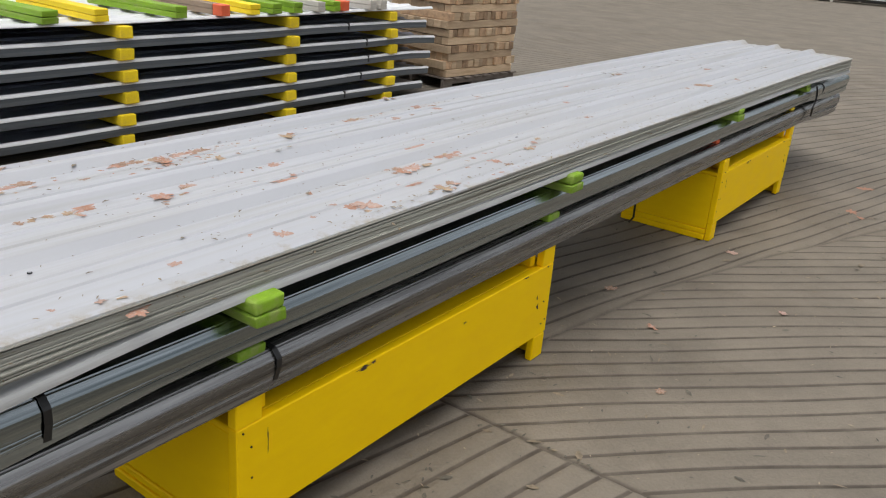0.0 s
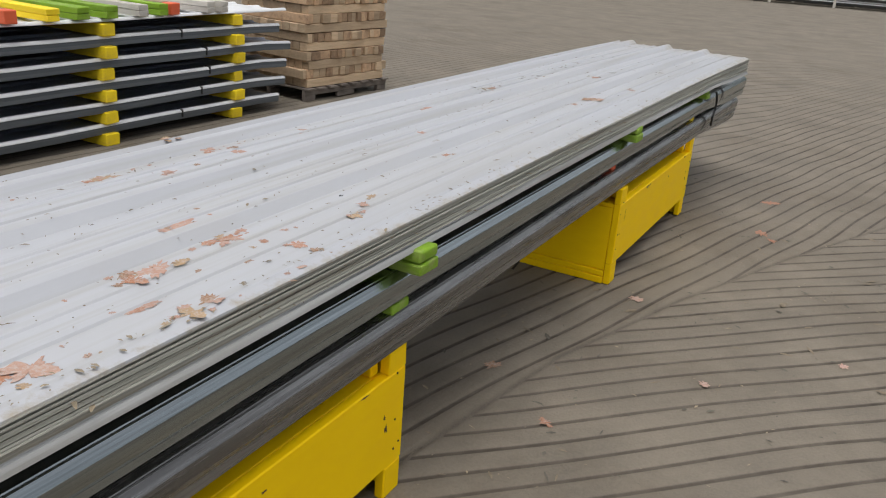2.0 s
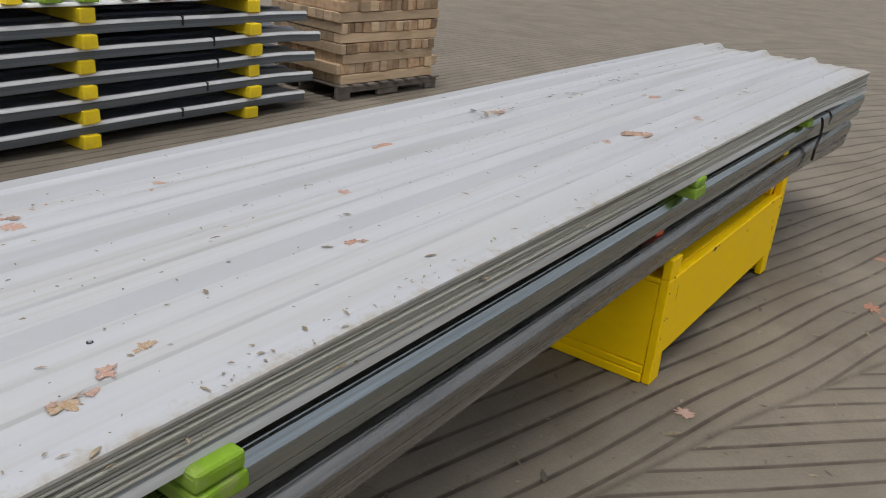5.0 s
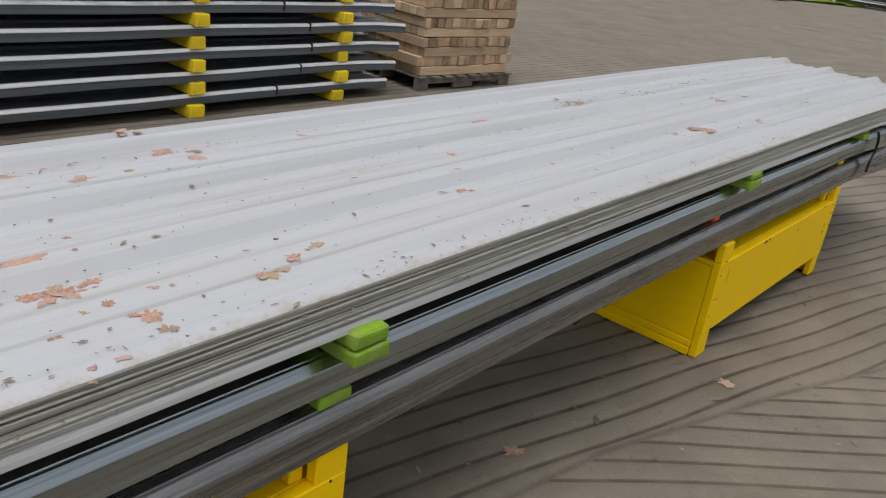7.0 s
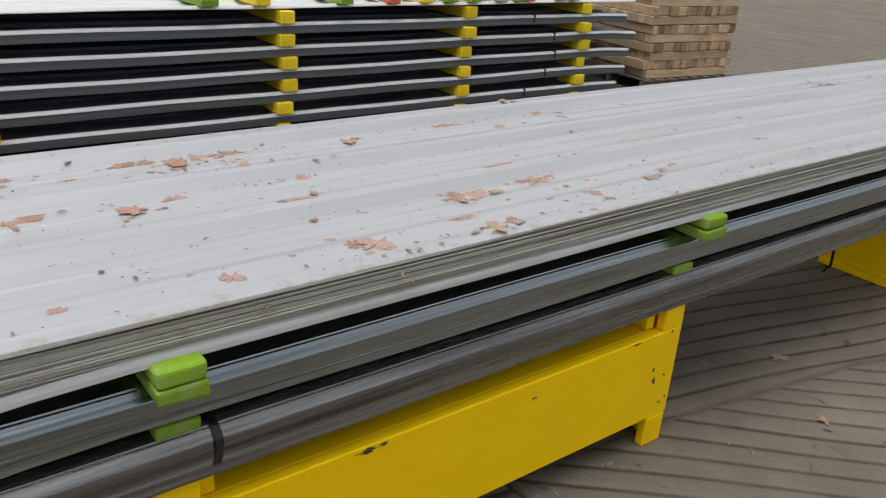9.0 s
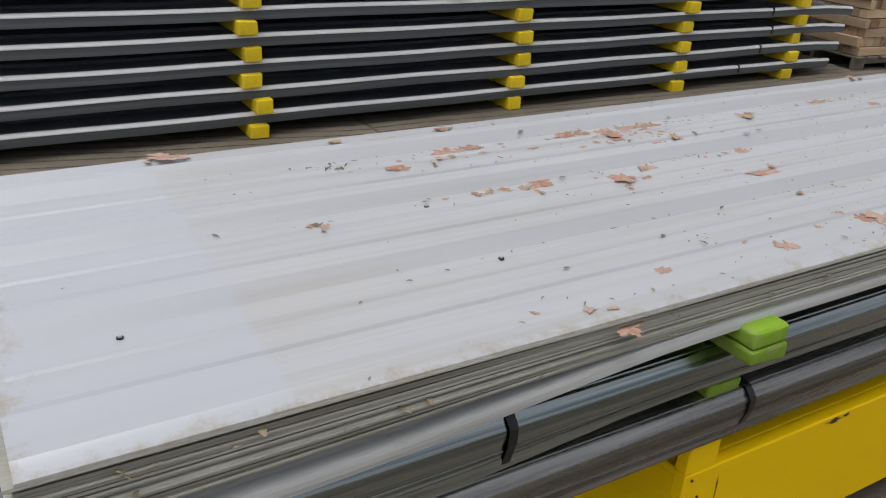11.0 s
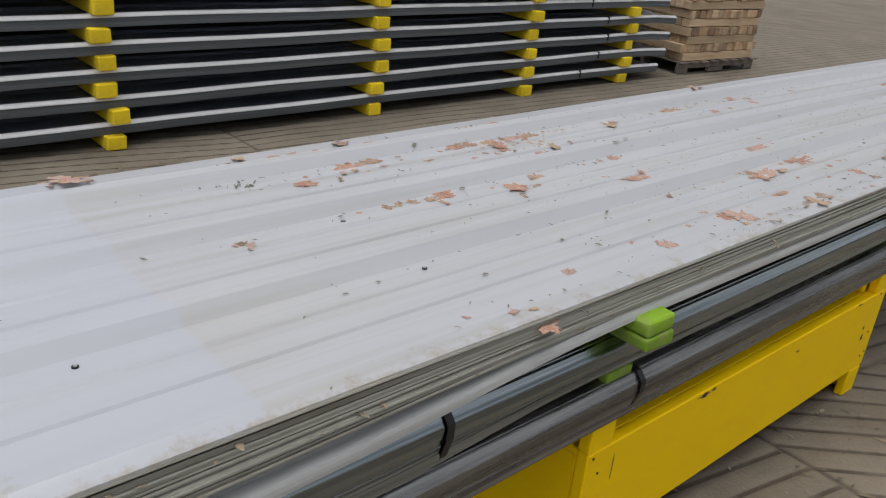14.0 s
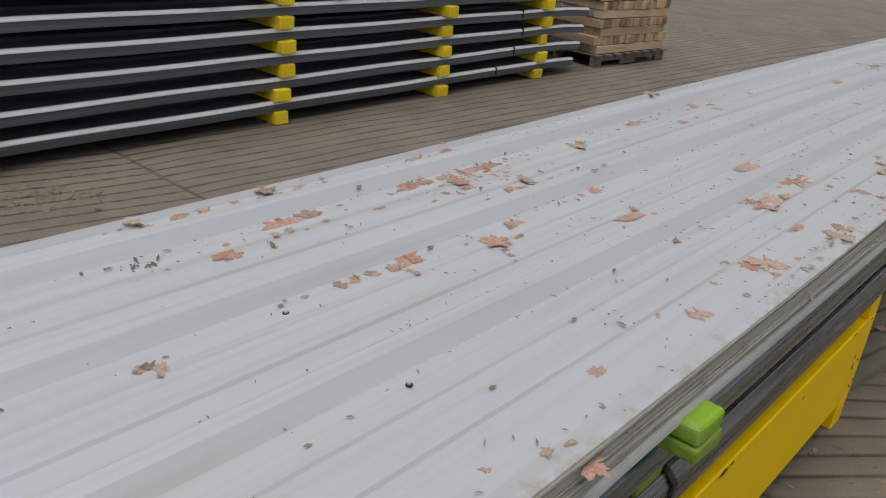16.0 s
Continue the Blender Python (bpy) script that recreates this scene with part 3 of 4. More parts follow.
GREEN_LABEL = "lime green painted timber spacer between steel sheet bundles"
spacer(2.02, 0.7125, 0.779, -0.446, M_GREEN, GREEN_LABEL)
spacer(2.035, 0.5885, 0.637, -0.528, M_GREEN, GREEN_LABEL, 0.085)
spacer(3.49, 0.7125, 0.779, -0.455, M_GREEN, GREEN_LABEL)
spacer(3.48, 0.5885, 0.637, -0.528, M_GREEN, GREEN_LABEL, 0.085)
spacer(5.40, 0.7125, 0.775, -0.470, M_GREEN, GREEN_LABEL)
spacer(5.30, 0.5885, 0.637, -0.540, M_ORANGE, "orange painted timber spacer between steel sheet bundles", 0.05)
spacer(6.85, 0.7125, 0.775, -0.480, M_GREEN, GREEN_LABEL)
spacer(6.75, 0.5885, 0.637, -0.528, M_YBLOCK, "yellow painted timber spacer between steel sheet bundles", 0.07)


# ---- yellow crates under the near stack ----
def crate(name, place, length, depth, label):
    """A low box of painted boards on corner feet, with stub posts above its lid at the corners. Origin at its near front corner on the ground."""
    c = thing(name, place, label, "crate", "yellow crates")
    top, lid, low = 0.478, 0.402, 0.105
    for y in (0.0, length - 0.085):
        for x in (-0.03, -depth):
            part("post", boxed((x, y, lid + 0.001), (x + 0.031, y + 0.085, top), 0.003, 0.001), M_YELLOW, c)
            part("foot", boxed((x, y + 0.001, 0.0), (x + 0.031, y + 0.084, low - 0.001), 0.004, 0.001), M_YELLOW, c)
    part("front_panel", boxed((-0.03, 0.0, low), (0.002, length, lid), 0.0035, 0.001), M_YELLOW, c)
    part("back_panel", boxed((-depth, 0.0, low), (-depth + 0.03, length, lid), 0.004), M_YELLOW, c)
    for y in (0.004, length - 0.028):
        part("end_panel", boxed((-depth + 0.032, y, 0.066), (-0.032, y + 0.024, lid - 0.022), 0.003), M_YELLOW, c)
    for y in (-0.006, length - 0.03):
        part("foot_rail", boxed((-depth - 0.002, y, 0.0), (-0.032, y + 0.036, 0.033), 0.004, 0.002), M_YELLOW, c)
        part("foot_rail", boxed((-depth - 0.002, y + 0.004, 0.034), (-0.032, y + 0.032, 0.064), 0.004, 0.002), M_YELLOW, c)
    part("lid", boxed((-depth + 0.031, 0.002, lid - 0.02), (-0.031, length - 0.002, lid - 0.001), 0.003), M_YELLOW, c)
    for y in (0.088, length - 0.125):
        part("top_rail", boxed((-depth + 0.033, y, lid + 0.002), (-0.033, y + 0.036, top), 0.003, 0.001), M_YELLOW, c)
    for y in (0.02, 0.045, length - 0.045, length - 0.02):
        for z in (0.16, 0.25, 0.34, 0.40):
            if random.random() < 0.55:
                bm = bmesh.new()
                bmesh.ops.create_cone(bm, cap_ends=True, segments=8, radius1=0.0035, radius2=0.003, depth=0.003, matrix=pose(0.0025, y, z + random.uniform(-0.02, 0.02), 0, 90, 0))
                part("nail", bm, M_RUST, c)
    for y, z, w, h in ((0.46, lid - 0.012, 0.032, 0.006), (0.50, lid - 0.010, 0.014, 0.004), (length * 0.62, lid - 0.05, 0.008, 0.004), (length - 0.2, lid - 0.006, 0.02, 0.003),
                       (0.10, lid - 0.07, 0.0022, 0.03), (length - 0.09, lid - 0.16, 0.006, 0.016), (length - 0.10, lid - 0.12, 0.004, 0.01)):
        bm = leaf_mesh(w, h, 0.0, 0.9, int(1000 * y))
        bmesh.ops.transform(bm, verts=bm.verts, matrix=Matrix(((0, 0, 0.6, 0.0018), (1, 0, 0, y), (0, 1, 0, z), (0, 0, 0, 1))))
        part("scuff", bm, M_BROWNMETAL, c, "dark scuff in the yellow paint")
    return c


CRATE_LABEL = "bright yellow painted wooden crate on feet bearing steel sheets"
crate("crate", (-0.534, 1.985, 0), 1.55, 0.54, CRATE_LABEL)
crate("crate", (-0.512, 5.400, 0), 1.43, 0.55, CRATE_LABEL)


# ---- rear stack ----
REAR_X = -4.15
COLUMNS = (0.45, 2.28, 4.09, 5.585, 6.845)
SHIFT = {2.28: (0.01, 0.043, -0.015, -0.005, -0.03, 0.0), 4.09: (-0.02, -0.018, 0.028, 0.017, 0.0, -0.002), 5.585: (-0.02, -0.005, -0.005, -0.005, 0.005, 0.015), 6.845: (-0.03, -0.005, 0.01, 0.01, -0.015, 0.0)}


def rear_stack():
    for k in range(6):
        z0 = 0.146 * k
        for y in COLUMNS:
            t = thing("timber_spacer", (REAR_X - 0.45, y + SHIFT.get(y, (0.0,) * 6)[k], z0), "yellow painted timber spacer between grey steel sheets", "timber", "spacers of the rear stack")
            w = random.uniform(0.095, 0.115)
            part("lath", boxed((-1.40, -w / 2, 0), (0.475 + random.uniform(-0.025, 0.03), w / 2, 0.079), 0.008, 0.003, 2), M_YBLOCK, t)
        thin = k == 5
        b = thing("sheet_bundle", (REAR_X - 0.45, 3.3, z0 + 0.076), "bundle of slate grey ribbed steel sheets on yellow spacers" if not thin else "pale grey steel sheets topping the rear stack", "steel sheets", "sheet bundles of the rear stack")
        height = 0.068 if not thin else 0.02
        y1 = 7.42 + random.uniform(-0.08, 0.1)
        n = 6 if not thin else 3
        ph = random.uniform(0, 6)
        for i in range(n):
            drop = 0.034 if not thin else 0.012
            prof = box_profile(REAR_X + (random.uniform(-0.006, -0.003) if i else 0.001), 1.9, drop if i else 0.019, i == 0)
            zz0 = z0 + (0.111 if thin else 0.145) - (0.006 + 0.0075 * (i - 1) if i else 0.0) * (0.4 if thin else 1)
            def place(x, z, s, i=i, y1=y1, zz0=zz0, ph=ph):
                y = -1.2 + (y1 + 1.2) * s / 6.8
                end = -0.018 * max(0.0, (y - 6.98) / 0.45) ** 1.5 if not thin else 0
                sag = 0.008 * math.sin(y * 3.9 + ph)
                return Vector((x, y, zz0 + z + end + sag * 0.35)) - b.location
            # behind its pale lip the same sheet is darker: gap shade put into colour
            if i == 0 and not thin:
                part("coated_lip", strip_mesh(prof[:7], STATIONS, 0.0012, place), M_REAR_TOP, b, "pale lip of the top sheet", True)
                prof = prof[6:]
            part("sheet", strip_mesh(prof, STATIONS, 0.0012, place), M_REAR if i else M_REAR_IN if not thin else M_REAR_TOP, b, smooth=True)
        if not thin:
            y = 6.45 + random.uniform(-0.25, 0.2)
            bm = bmesh.new()
            box(bm, (0.40, y - 3.3 - 0.007, height - 0.055), (0.453, y - 3.3 + 0.007, height + 0.004), 0.002)
            part("strap", bm, M_STRAP, b, "black packing strap")


rear_stack()


def loose_timber(y, mat, label, tip=None, length=1.0, x_front=-4.10, z=0.843, w=0.085, h=0.08, turn=0.0):
    t = thing("loose_timber", (x_front, y, z), label, "timber", "timbers lying on the rear stack")
    t.rotation_euler = (0, 0, radians(turn))
    end = -0.10 if tip else 0.0
    part("beam", boxed((-length, -w / 2, 0), (end, w / 2, h * 0.5), 0.004, 0.003), mat, t)
    part("beam", boxed((-length, -w / 2, h * 0.5 + 0.001), (end, w / 2, h), 0.004, 0.003), mat, t)
    if tip:
        part("painted_end", boxed((end + 0.001, -w / 2, 0), (0.0, w / 2, h), 0.005, 0.002), tip, t, "orange painted end")


loose_timber(3.58, M_GREEN, "lime green painted timber lying on grey sheets", w=0.11, turn=2)
loose_timber(3.92, M_YBLOCK, "yellow painted timber lying on grey sheets", w=0.10, turn=-1)
loose_timber(4.52, M_GREEN, "lime green painted timber lying on grey sheets", w=0.10, turn=3)
loose_timber(4.90, M_BROWNWOOD, "weathered timber with an orange end on grey sheets", M_ORANGE, turn=1)
loose_timber(5.18, M_YBLOCK, "yellow painted timber lying on grey sheets", w=0.09, turn=-2)
loose_timber(5.40, M_GREEN, "lime green painted timber lying on grey sheets", w=0.10, turn=1)
loose_timber(5.62, M_GREEN, "lime green painted timber lying on grey sheets", w=0.10, turn=2)
loose_timber(5.88, M_PALEWOOD, "whitewashed timber lying on grey sheets", w=0.08, turn=-1)
loose_timber(6.06, M_GREEN, "lime green painted timber lying on grey sheets", w=0.08, turn=0)
loose_timber(6.17, M_BROWNWOOD, "weathered timber with an orange end on grey sheets", M_ORANGE, w=0.08, turn=1)
loose_timber(6.52, M_PALEWOOD, "whitewashed timber lying on grey sheets", w=0.09, turn=4)
loose_timber(6.66, M_PALEWOOD, "whitewashed timber lying on grey sheets", w=0.08, turn=3)


# ---- pallet with offcuts ----
def pallet_load():
    base = (-4.135, 7.735, 0)
    turn = radians(-6)
    p = thing("pallet", base, "grey weathered wooden pallet standing on the concrete", "pallet")
    p.rotation_euler = (0, 0, turn)
    L, D = 1.17, 1.0
    for x in (-0.04, -D / 2, -D + 0.0):
        bm = bmesh.new()
        for y0, y1 in ((0, 0.14), (0.45, 0.69), (1.03, L)):
            box(bm, (x - 0.04, y0, 0.0), (x, y1, 0.05), 0.006, 0.003)
        box(bm, (x - 0.04, 0, 0.05), (x, L, 0.10), 0.004, 0.002)
        part("stringer", bm, M_PALLET, p)
    for i in range(8):
        y = 0.0 + i * (L - 0.10) / 7
        part("deck_board", boxed((-D - 0.06, y, 0.101), (0.0, y + 0.095, 0.118), 0.003, 0.002), M_PALLET, p)
    z, k = 0.119, 0
    while z < 1.0:
        h = random.uniform(0.074, 0.082)
        inset = 0.03 + random.uniform(-0.035, 0.03)
        if k % 2 == 0:
            # boards along the face
            x = -0.03 - random.uniform(0, 0.02)
            for j in range(9):
                w = random.uniform(0.085, 0.10)
                t = thing("wood_offcut", base, "raw sawn timber offcut stacked on a pallet", "timber", "offcuts on the pallet")
                t.rotation_euler = (0, 0, turn)
                part("board", boxed((x - w, inset, z), (x, L - inset - random.uniform(0, 0.03), z + h), 0.004, 0.003), M_WOOD, t)
                x -= w + 0.003
        else:
            y = inset
            while y < L - inset - 0.05:
                w = random.uniform(0.038, 0.10)
                front = -0.03 + random.uniform(-0.025, 0.012)
                t = thing("wood_offcut", base, "raw sawn timber offcut stacked on a pallet", "timber", "offcuts on the pallet")
                t.rotation_euler = (0, 0, turn)
                part("board", boxed((-0.88 + random.uniform(-0.05, 0.03), y, z), (front, min(y + w, L - inset), z + h), 0.004, 0.003), M_ENDGRAIN if random.random() < 0.65 else M_WOOD, t)
                y += w + 0.003
        z += h + random.uniform(0.001, 0.008)
        k += 1


pallet_load()


# ---- leaves and litter on the white sheets ----
def on_sheet(x):
    """The height of the ribbed white sheet at x."""
    sec = sheet_profile(NEAR_X, 0.955, 0.012)
    for (xa, za), (xb, zb) in zip(sec, sec[1:]):
        if xb <= x <= xa:
            return TOP_Z + za + (zb - za) * (xa - x) / max(1e-6, xa - xb)
    return TOP_Z


def sheet_z(x, y):
    """The same with the slow wave along the sheet."""
    return on_sheet(x) + 0.0012 * math.sin(2.1 * y)


def off_rib(x):
    """x moved to the foot of the rib that it would lie on."""
    for b in RIBS[1:]:
        if abs(x - NEAR_X + b) < 0.045:
            return NEAR_X - b + (0.058 if x > NEAR_X - b else -0.048)
    return x


LEAF_KINDS = []
for q in range(14):
    bm = leaf_mesh(0.045, 0.043 * (0.62 + 0.07 * (q % 7)), 0.0015 if q % 5 else 0.006, 0.45 + 0.04 * (q % 6), 40 + q)
    me = bpy.data.meshes.new("dry_leaf")
    bm.normal_update()
    bm.to_mesh(me)
    bm.free()
    me.materials.append(M_LEAF)
    LEAF_KINDS.append(me)


def leaf(x, y, size, z=TOP_Z + 0.003, turn=None, kind=None, label="torn dry brown leaf lying on the white steel sheets"):
    ob = new("dry_leaf", LEAF_KINDS[random.randrange(14) if kind is None else kind])
    ob.matrix_world = pose(x, y, z, random.uniform(-1.5, 1.5), random.uniform(-1.5, 1.5), random.uniform(40, 150) if turn is None else turn) @ Matrix.Diagonal((size, size, min(size, 1.0) * random.choice((0.25, 0.35, 0.5, 1.0)), 1))
    return tagged(ob, label, "leaf", "dry leaves")


# x, y and breadth: the end towards the low overhang
NEAR_LEAVES = ((-1.435, 1.15, 0.026), (-1.43, 1.19, 0.033), (-1.425, 1.23, 0.08), (-1.43, 1.27, 0.034), (-1.42, 1.62, 0.035), (-1.40, 1.70, 0.043), (-1.40, 1.76, 0.036),
               (-1.35, 1.74, 0.042), (-1.34, 1.80, 0.028), (-1.42, 1.92, 0.045), (-1.37, 1.98, 0.03), (-1.26, 1.83, 0.066), (-1.30, 1.91, 0.05), (-1.21, 1.68, 0.056),
               (-1.05, 1.76, 0.027), (-1.05, 1.83, 0.032), (-1.03, 1.92, 0.068), (-0.98, 1.39, 0.022), (-0.965, 1.41, 0.025), (-0.58, 1.87, 0.034), (-0.61, 2.10, 0.02),
               (-0.52, 1.66, 0.018), (-0.515, 1.70, 0.02), (-0.55, 1.58, 0.014))
# the heaped middle
MID_LEAVES = ((-1.39, 2.35, 0.042), (-1.41, 2.47, 0.052), (-1.30, 2.19, 0.08), (-1.26, 2.30, 0.04), (-1.23, 2.31, 0.05), (-1.25, 2.38, 0.055), (-1.26, 2.43, 0.05), (-1.25, 2.47, 0.055),
              (-1.13, 2.37, 0.039), (-1.15, 2.45, 0.04), (-1.22, 2.05, 0.03), (-1.00, 2.22, 0.043), (-0.96, 2.11, 0.055), (-0.87, 2.46, 0.068), (-1.04, 2.54, 0.04), (-1.23, 2.80, 0.055),
              (-0.71, 2.84, 0.082), (-0.74, 2.80, 0.035), (-0.61, 2.71, 0.055), (-0.57, 2.47, 0.075), (-0.59, 2.43, 0.04), (-0.52, 2.75, 0.05), (-0.54, 2.81, 0.05), (-0.56, 2.16, 0.043), (-0.88, 2.42, 0.03))
# the sparse far part
FAR_LEAVES = ((-1.26, 3.18, 0.056), (-1.25, 3.21, 0.035), (-1.18, 3.33, 0.045), (-1.43, 3.55, 0.057), (-1.31, 3.57, 0.036), (-1.25, 3.55, 0.036), (-1.21, 3.62, 0.046), (-0.86, 3.07, 0.069),
              (-0.79, 3.02, 0.044), (-0.72, 3.06, 0.064), (-0.77, 3.12, 0.024), (-0.66, 3.10, 0.022), (-0.59, 3.13, 0.036), (-0.54, 3.13, 0.03), (-0.61, 2.99, 0.02), (-0.61, 3.37, 0.047),
              (-0.63, 3.44, 0.032), (-0.66, 3.52, 0.03), (-1.24, 3.97, 0.034), (-0.49, 2.98, 0.018), (-1.09, 4.625, 0.085), (-0.94, 4.25, 0.034), (-0.715, 4.035, 0.044), (-0.715, 5.39, 0.095), (-0.78, 5.23, 0.034),
              (-1.16, 5.25, 0.05), (-0.93, 6.05, 0.045), (-0.66, 5.82, 0.045))
for leaves in (NEAR_LEAVES, MID_LEAVES, FAR_LEAVES):
    for x, y, breadth in leaves:
        x = off_rib(x)
        leaf(x, y, breadth / 0.078, sheet_z(x, y) + 0.0005)
        for _ in range(2 if breadth > 0.044 else 1 if breadth > 0.03 else 0):
            u = off_rib(min(-0.505, max(-1.425, x + random.gauss(0, 0.3) * breadth)))
            v = y + random.gauss(0, 0.45) * breadth
            leaf(u, v, random.uniform(0.2, 0.45) * breadth / 0.06, sheet_z(u, v) + 0.0012)
# scraps broken off the larger leaves
for x, y, breadth in MID_LEAVES + NEAR_LEAVES[4:17] + FAR_LEAVES[:14]:
    for _ in range(14 if -1.32 < x < -1.2 and 2.2 < y < 2.6 else random.choice((2, 3, 4, 5)) if x < -0.65 or y > 2.3 else 0):
        u = off_rib(min(-0.51, max(-1.41, x + random.gauss(0, 0.05))))
        v = y + random.gauss(0, 0.08)
        leaf(u, v, random.uniform(0.1, 0.3), sheet_z(u, v) + 0.0005)
leaf(-0.483, 1.715, 0.6, 0.838, 100, 5, "curled orange-brown leaf caught on the sheet edges")


def litter(name, label, mat, spots, size, parent=None):
    """Many tiny curled scraps in one mesh."""
    verts, faces = [], []
    for x, y, z in spots:
        f = min(1.6, random.lognormvariate(-0.5, 0.45))
        l, w = size * f * random.uniform(0.8, 1.5), size * f * random.uniform(0.2, 0.6)
        a = random.uniform(0, 6.3)
        c, s_ = math.cos(a), math.sin(a)
        h = random.uniform(0.0006, 0.002)
        b = len(verts)
        for u, v, t in ((-l, -w * 0.3, 0), (0, -w, h), (l, -w * 0.2, h * 0.4), (l * 0.9, w * 0.4, h * 0.4), (0, w, h), (-l, w * 0.3, 0), (0, 0, h + 0.0006)):
            verts.append((x + u * c - v * s_, y + u * s_ + v * c, z + t))
        faces += [(b + i, b + (i + 1) % 6, b + 6) for i in range(6)] + [(b + 5, b + 4, b + 3, b + 2, b + 1, b)]
    me = bpy.data.meshes.new(name)
    me.from_pydata(verts, [], faces)
    me.materials.append(mat)
    ob = new(name, me)
    return tagged(ob, label, "litter", kind="stuff")


spots = []
for i in range(300):
    y = random.choice((random.gauss(2.6, 0.5), random.gauss(2.4, 0.7), random.uniform(1.6, 7.6)))
    if 0.95 < y < 7.7:
        u = random.uniform(-1.42, -0.52)
        spots.append((u, y, on_sheet(u) + 0.003))
# crumbs blown together along the feet of the ribs
for i in range(420):
    u = -0.488 - random.choice(RIBS[1:]) + random.choice((0.052, -0.034)) + random.gauss(0, 0.006)
    y = random.choice((random.gauss(2.5, 0.7), random.gauss(5.6, 0.9), random.uniform(1.4, 7.6)))
    if 1.0 < y < 7.7:
        spots.append((u, y, on_sheet(u) + 0.003))
litter("leaf_litter", "small dark leaf crumbs scattered over the white sheets", M_CRUMB, spots, 0.006)
spots = [(random.uniform(-1.42, -0.50) if random.random() < 0.6 else random.uniform(-0.54, -0.495), random.triangular(1.0, 6.5, 2.6), TOP_Z + 0.004) for _ in range(380)]
spots = [(x, y, on_sheet(x) + 0.003) for x, y, z in spots if y > 2.25 or x < -1.0 or random.random() < 0.35]
litter("leaf_litter", "pale straw crumbs scattered over the white sheets", M_STRAW, spots, 0.006)
spots = []
for _ in range(90):
    y = random.uniform(0.95, 6.5)
    spots.append((NEAR_X + random.uniform(0.0, 0.006), y, TOP_Z - random.uniform(0.02, 0.07)))
litter("leaf_litter", "straw caught between the dirty sheet edges", M_STRAW, spots, 0.009)
# curled shavings at the far end
SHAVINGS = ((-1.44, 5.83), (-1.18, 5.63), (-1.37, 6.14), (-1.37, 6.24), (-1.36, 6.45), (-1.19, 6.11), (-1.18, 6.23), (-1.19, 6.43), (-1.20, 6.87), (-1.24, 7.70), (-1.17, 5.19), (-1.16, 5.31),
            (-0.93, 5.99), (-0.93, 6.27), (-1.39, 5.31), (-0.65, 5.81), (-1.15, 5.75), (-0.70, 6.5), (-1.40, 6.7))
spots = [(x + random.gauss(0, 0.02), y + random.gauss(0, 0.09), on_sheet(x) + 0.003) for x, y in SHAVINGS for _ in range(2)]
litter("leaf_litter", "dark curled shavings lying at the far end of the sheets", M_BITS, spots, 0.017)
spots = [(x + random.gauss(0, 0.02), y + random.gauss(0, 0.04), on_sheet(x) + 0.004) for x, y in SHAVINGS for _ in range(2)]
litter("leaf_litter", "pale curled shavings lying at the far end of the sheets", M_STRAW, spots, 0.018)
# the blackish scuff on the far pan
spots = [(-1.255 + random.gauss(0, 0.012) + 0.4 * d, 1.54 + d, TOP_Z + 0.003) for d in [random.gauss(0, 0.035) for _ in range(26)]]
litter("leaf_litter", "black crumbs scuffed on the white sheet", M_BITS, spots, 0.006)
spots = [(-0.98 + random.gauss(0, 0.006), random.gauss(1.39, 0.02), TOP_Z + 0.003) for _ in range(14)]
litter("leaf_litter", "grey mossy crumbs on the white sheet", M_CRUMB, spots, 0.007)


def screw(x, y):
    t = thing("screw", (x, y, TOP_Z + 0.001), "small roofing screw on a dark washer in the white sheet", "screw", "screws in the top sheet")
    for name, r0, r1, z0, z1, mat in (("washer", 0.0052, 0.0052, 0.0, 0.002, M_RUST), ("head", 0.0032, 0.0028, 0.002, 0.004, M_WASHER)):
        bm = bmesh.new()
        bmesh.ops.create_cone(bm, cap_ends=True, segments=12 if name == "washer" else 6, radius1=r0, radius2=r1, depth=z1 - z0)
        bmesh.ops.translate(bm, verts=bm.verts, vec=(0, 0, (z0 + z1) / 2))
        part(name, bm, mat, t)


for x, y in ((-0.733, 1.015), (-0.729, 1.636), (-0.985, 1.63), (-0.722, 3.473), (-0.965, 0.985)):
    screw(x, y)

# ---- litter and marks on the ground ----
spots = []
for _ in range(2000):
    x, y = random.uniform(-4.0, 2.6), random.uniform(2.2, 10.0)
    spots.append((x, y, 0.0005))
litter("ground_litter", "dark crumbs and wood bits strewn over the concrete", M_BITS, spots[:1650], 0.013)
litter("ground_litter", "larger dark leaf scraps strewn over the concrete", M_CRUMB, spots[1650:], 0.026)
spots = [(random.uniform(-1.0, 1.8), random.uniform(2.2, 8.0), 0.0005) for _ in range(520)]
litter("ground_litter", "pale chips strewn over the concrete", M_STRAW, spots, 0.008)
for x, y, size in ((-0.35, 5.32, 0.8), (-0.30, 4.1, 0.6), (0.1, 4.7, 0.5), (-0.62, 4.35, 0.9), (0.55, 5.2, 0.5), (-0.05, 3.6, 0.5)):
    leaf(x, y, size, 0.002, None, None, "dry brown leaf lying on the grooved concrete")


def paint_mark(x, y, r, seed):
    ob = obj("paint_mark", leaf_mesh(r, r * 0.6, 0.0, 0.6, seed), M_MARK)
    ob.matrix_world = pose(x, y, -0.001, 0, 0, seed * 50) @ Matrix.Diagonal((1, 1, 0.6, 1))
    return tagged(ob, "faint orange sprayed paint mark on the concrete", "paint mark", "paint marks")


paint_mark(-0.064, 7.48, 0.07, 1)
paint_mark(-0.013, 6.76, 0.06, 2)
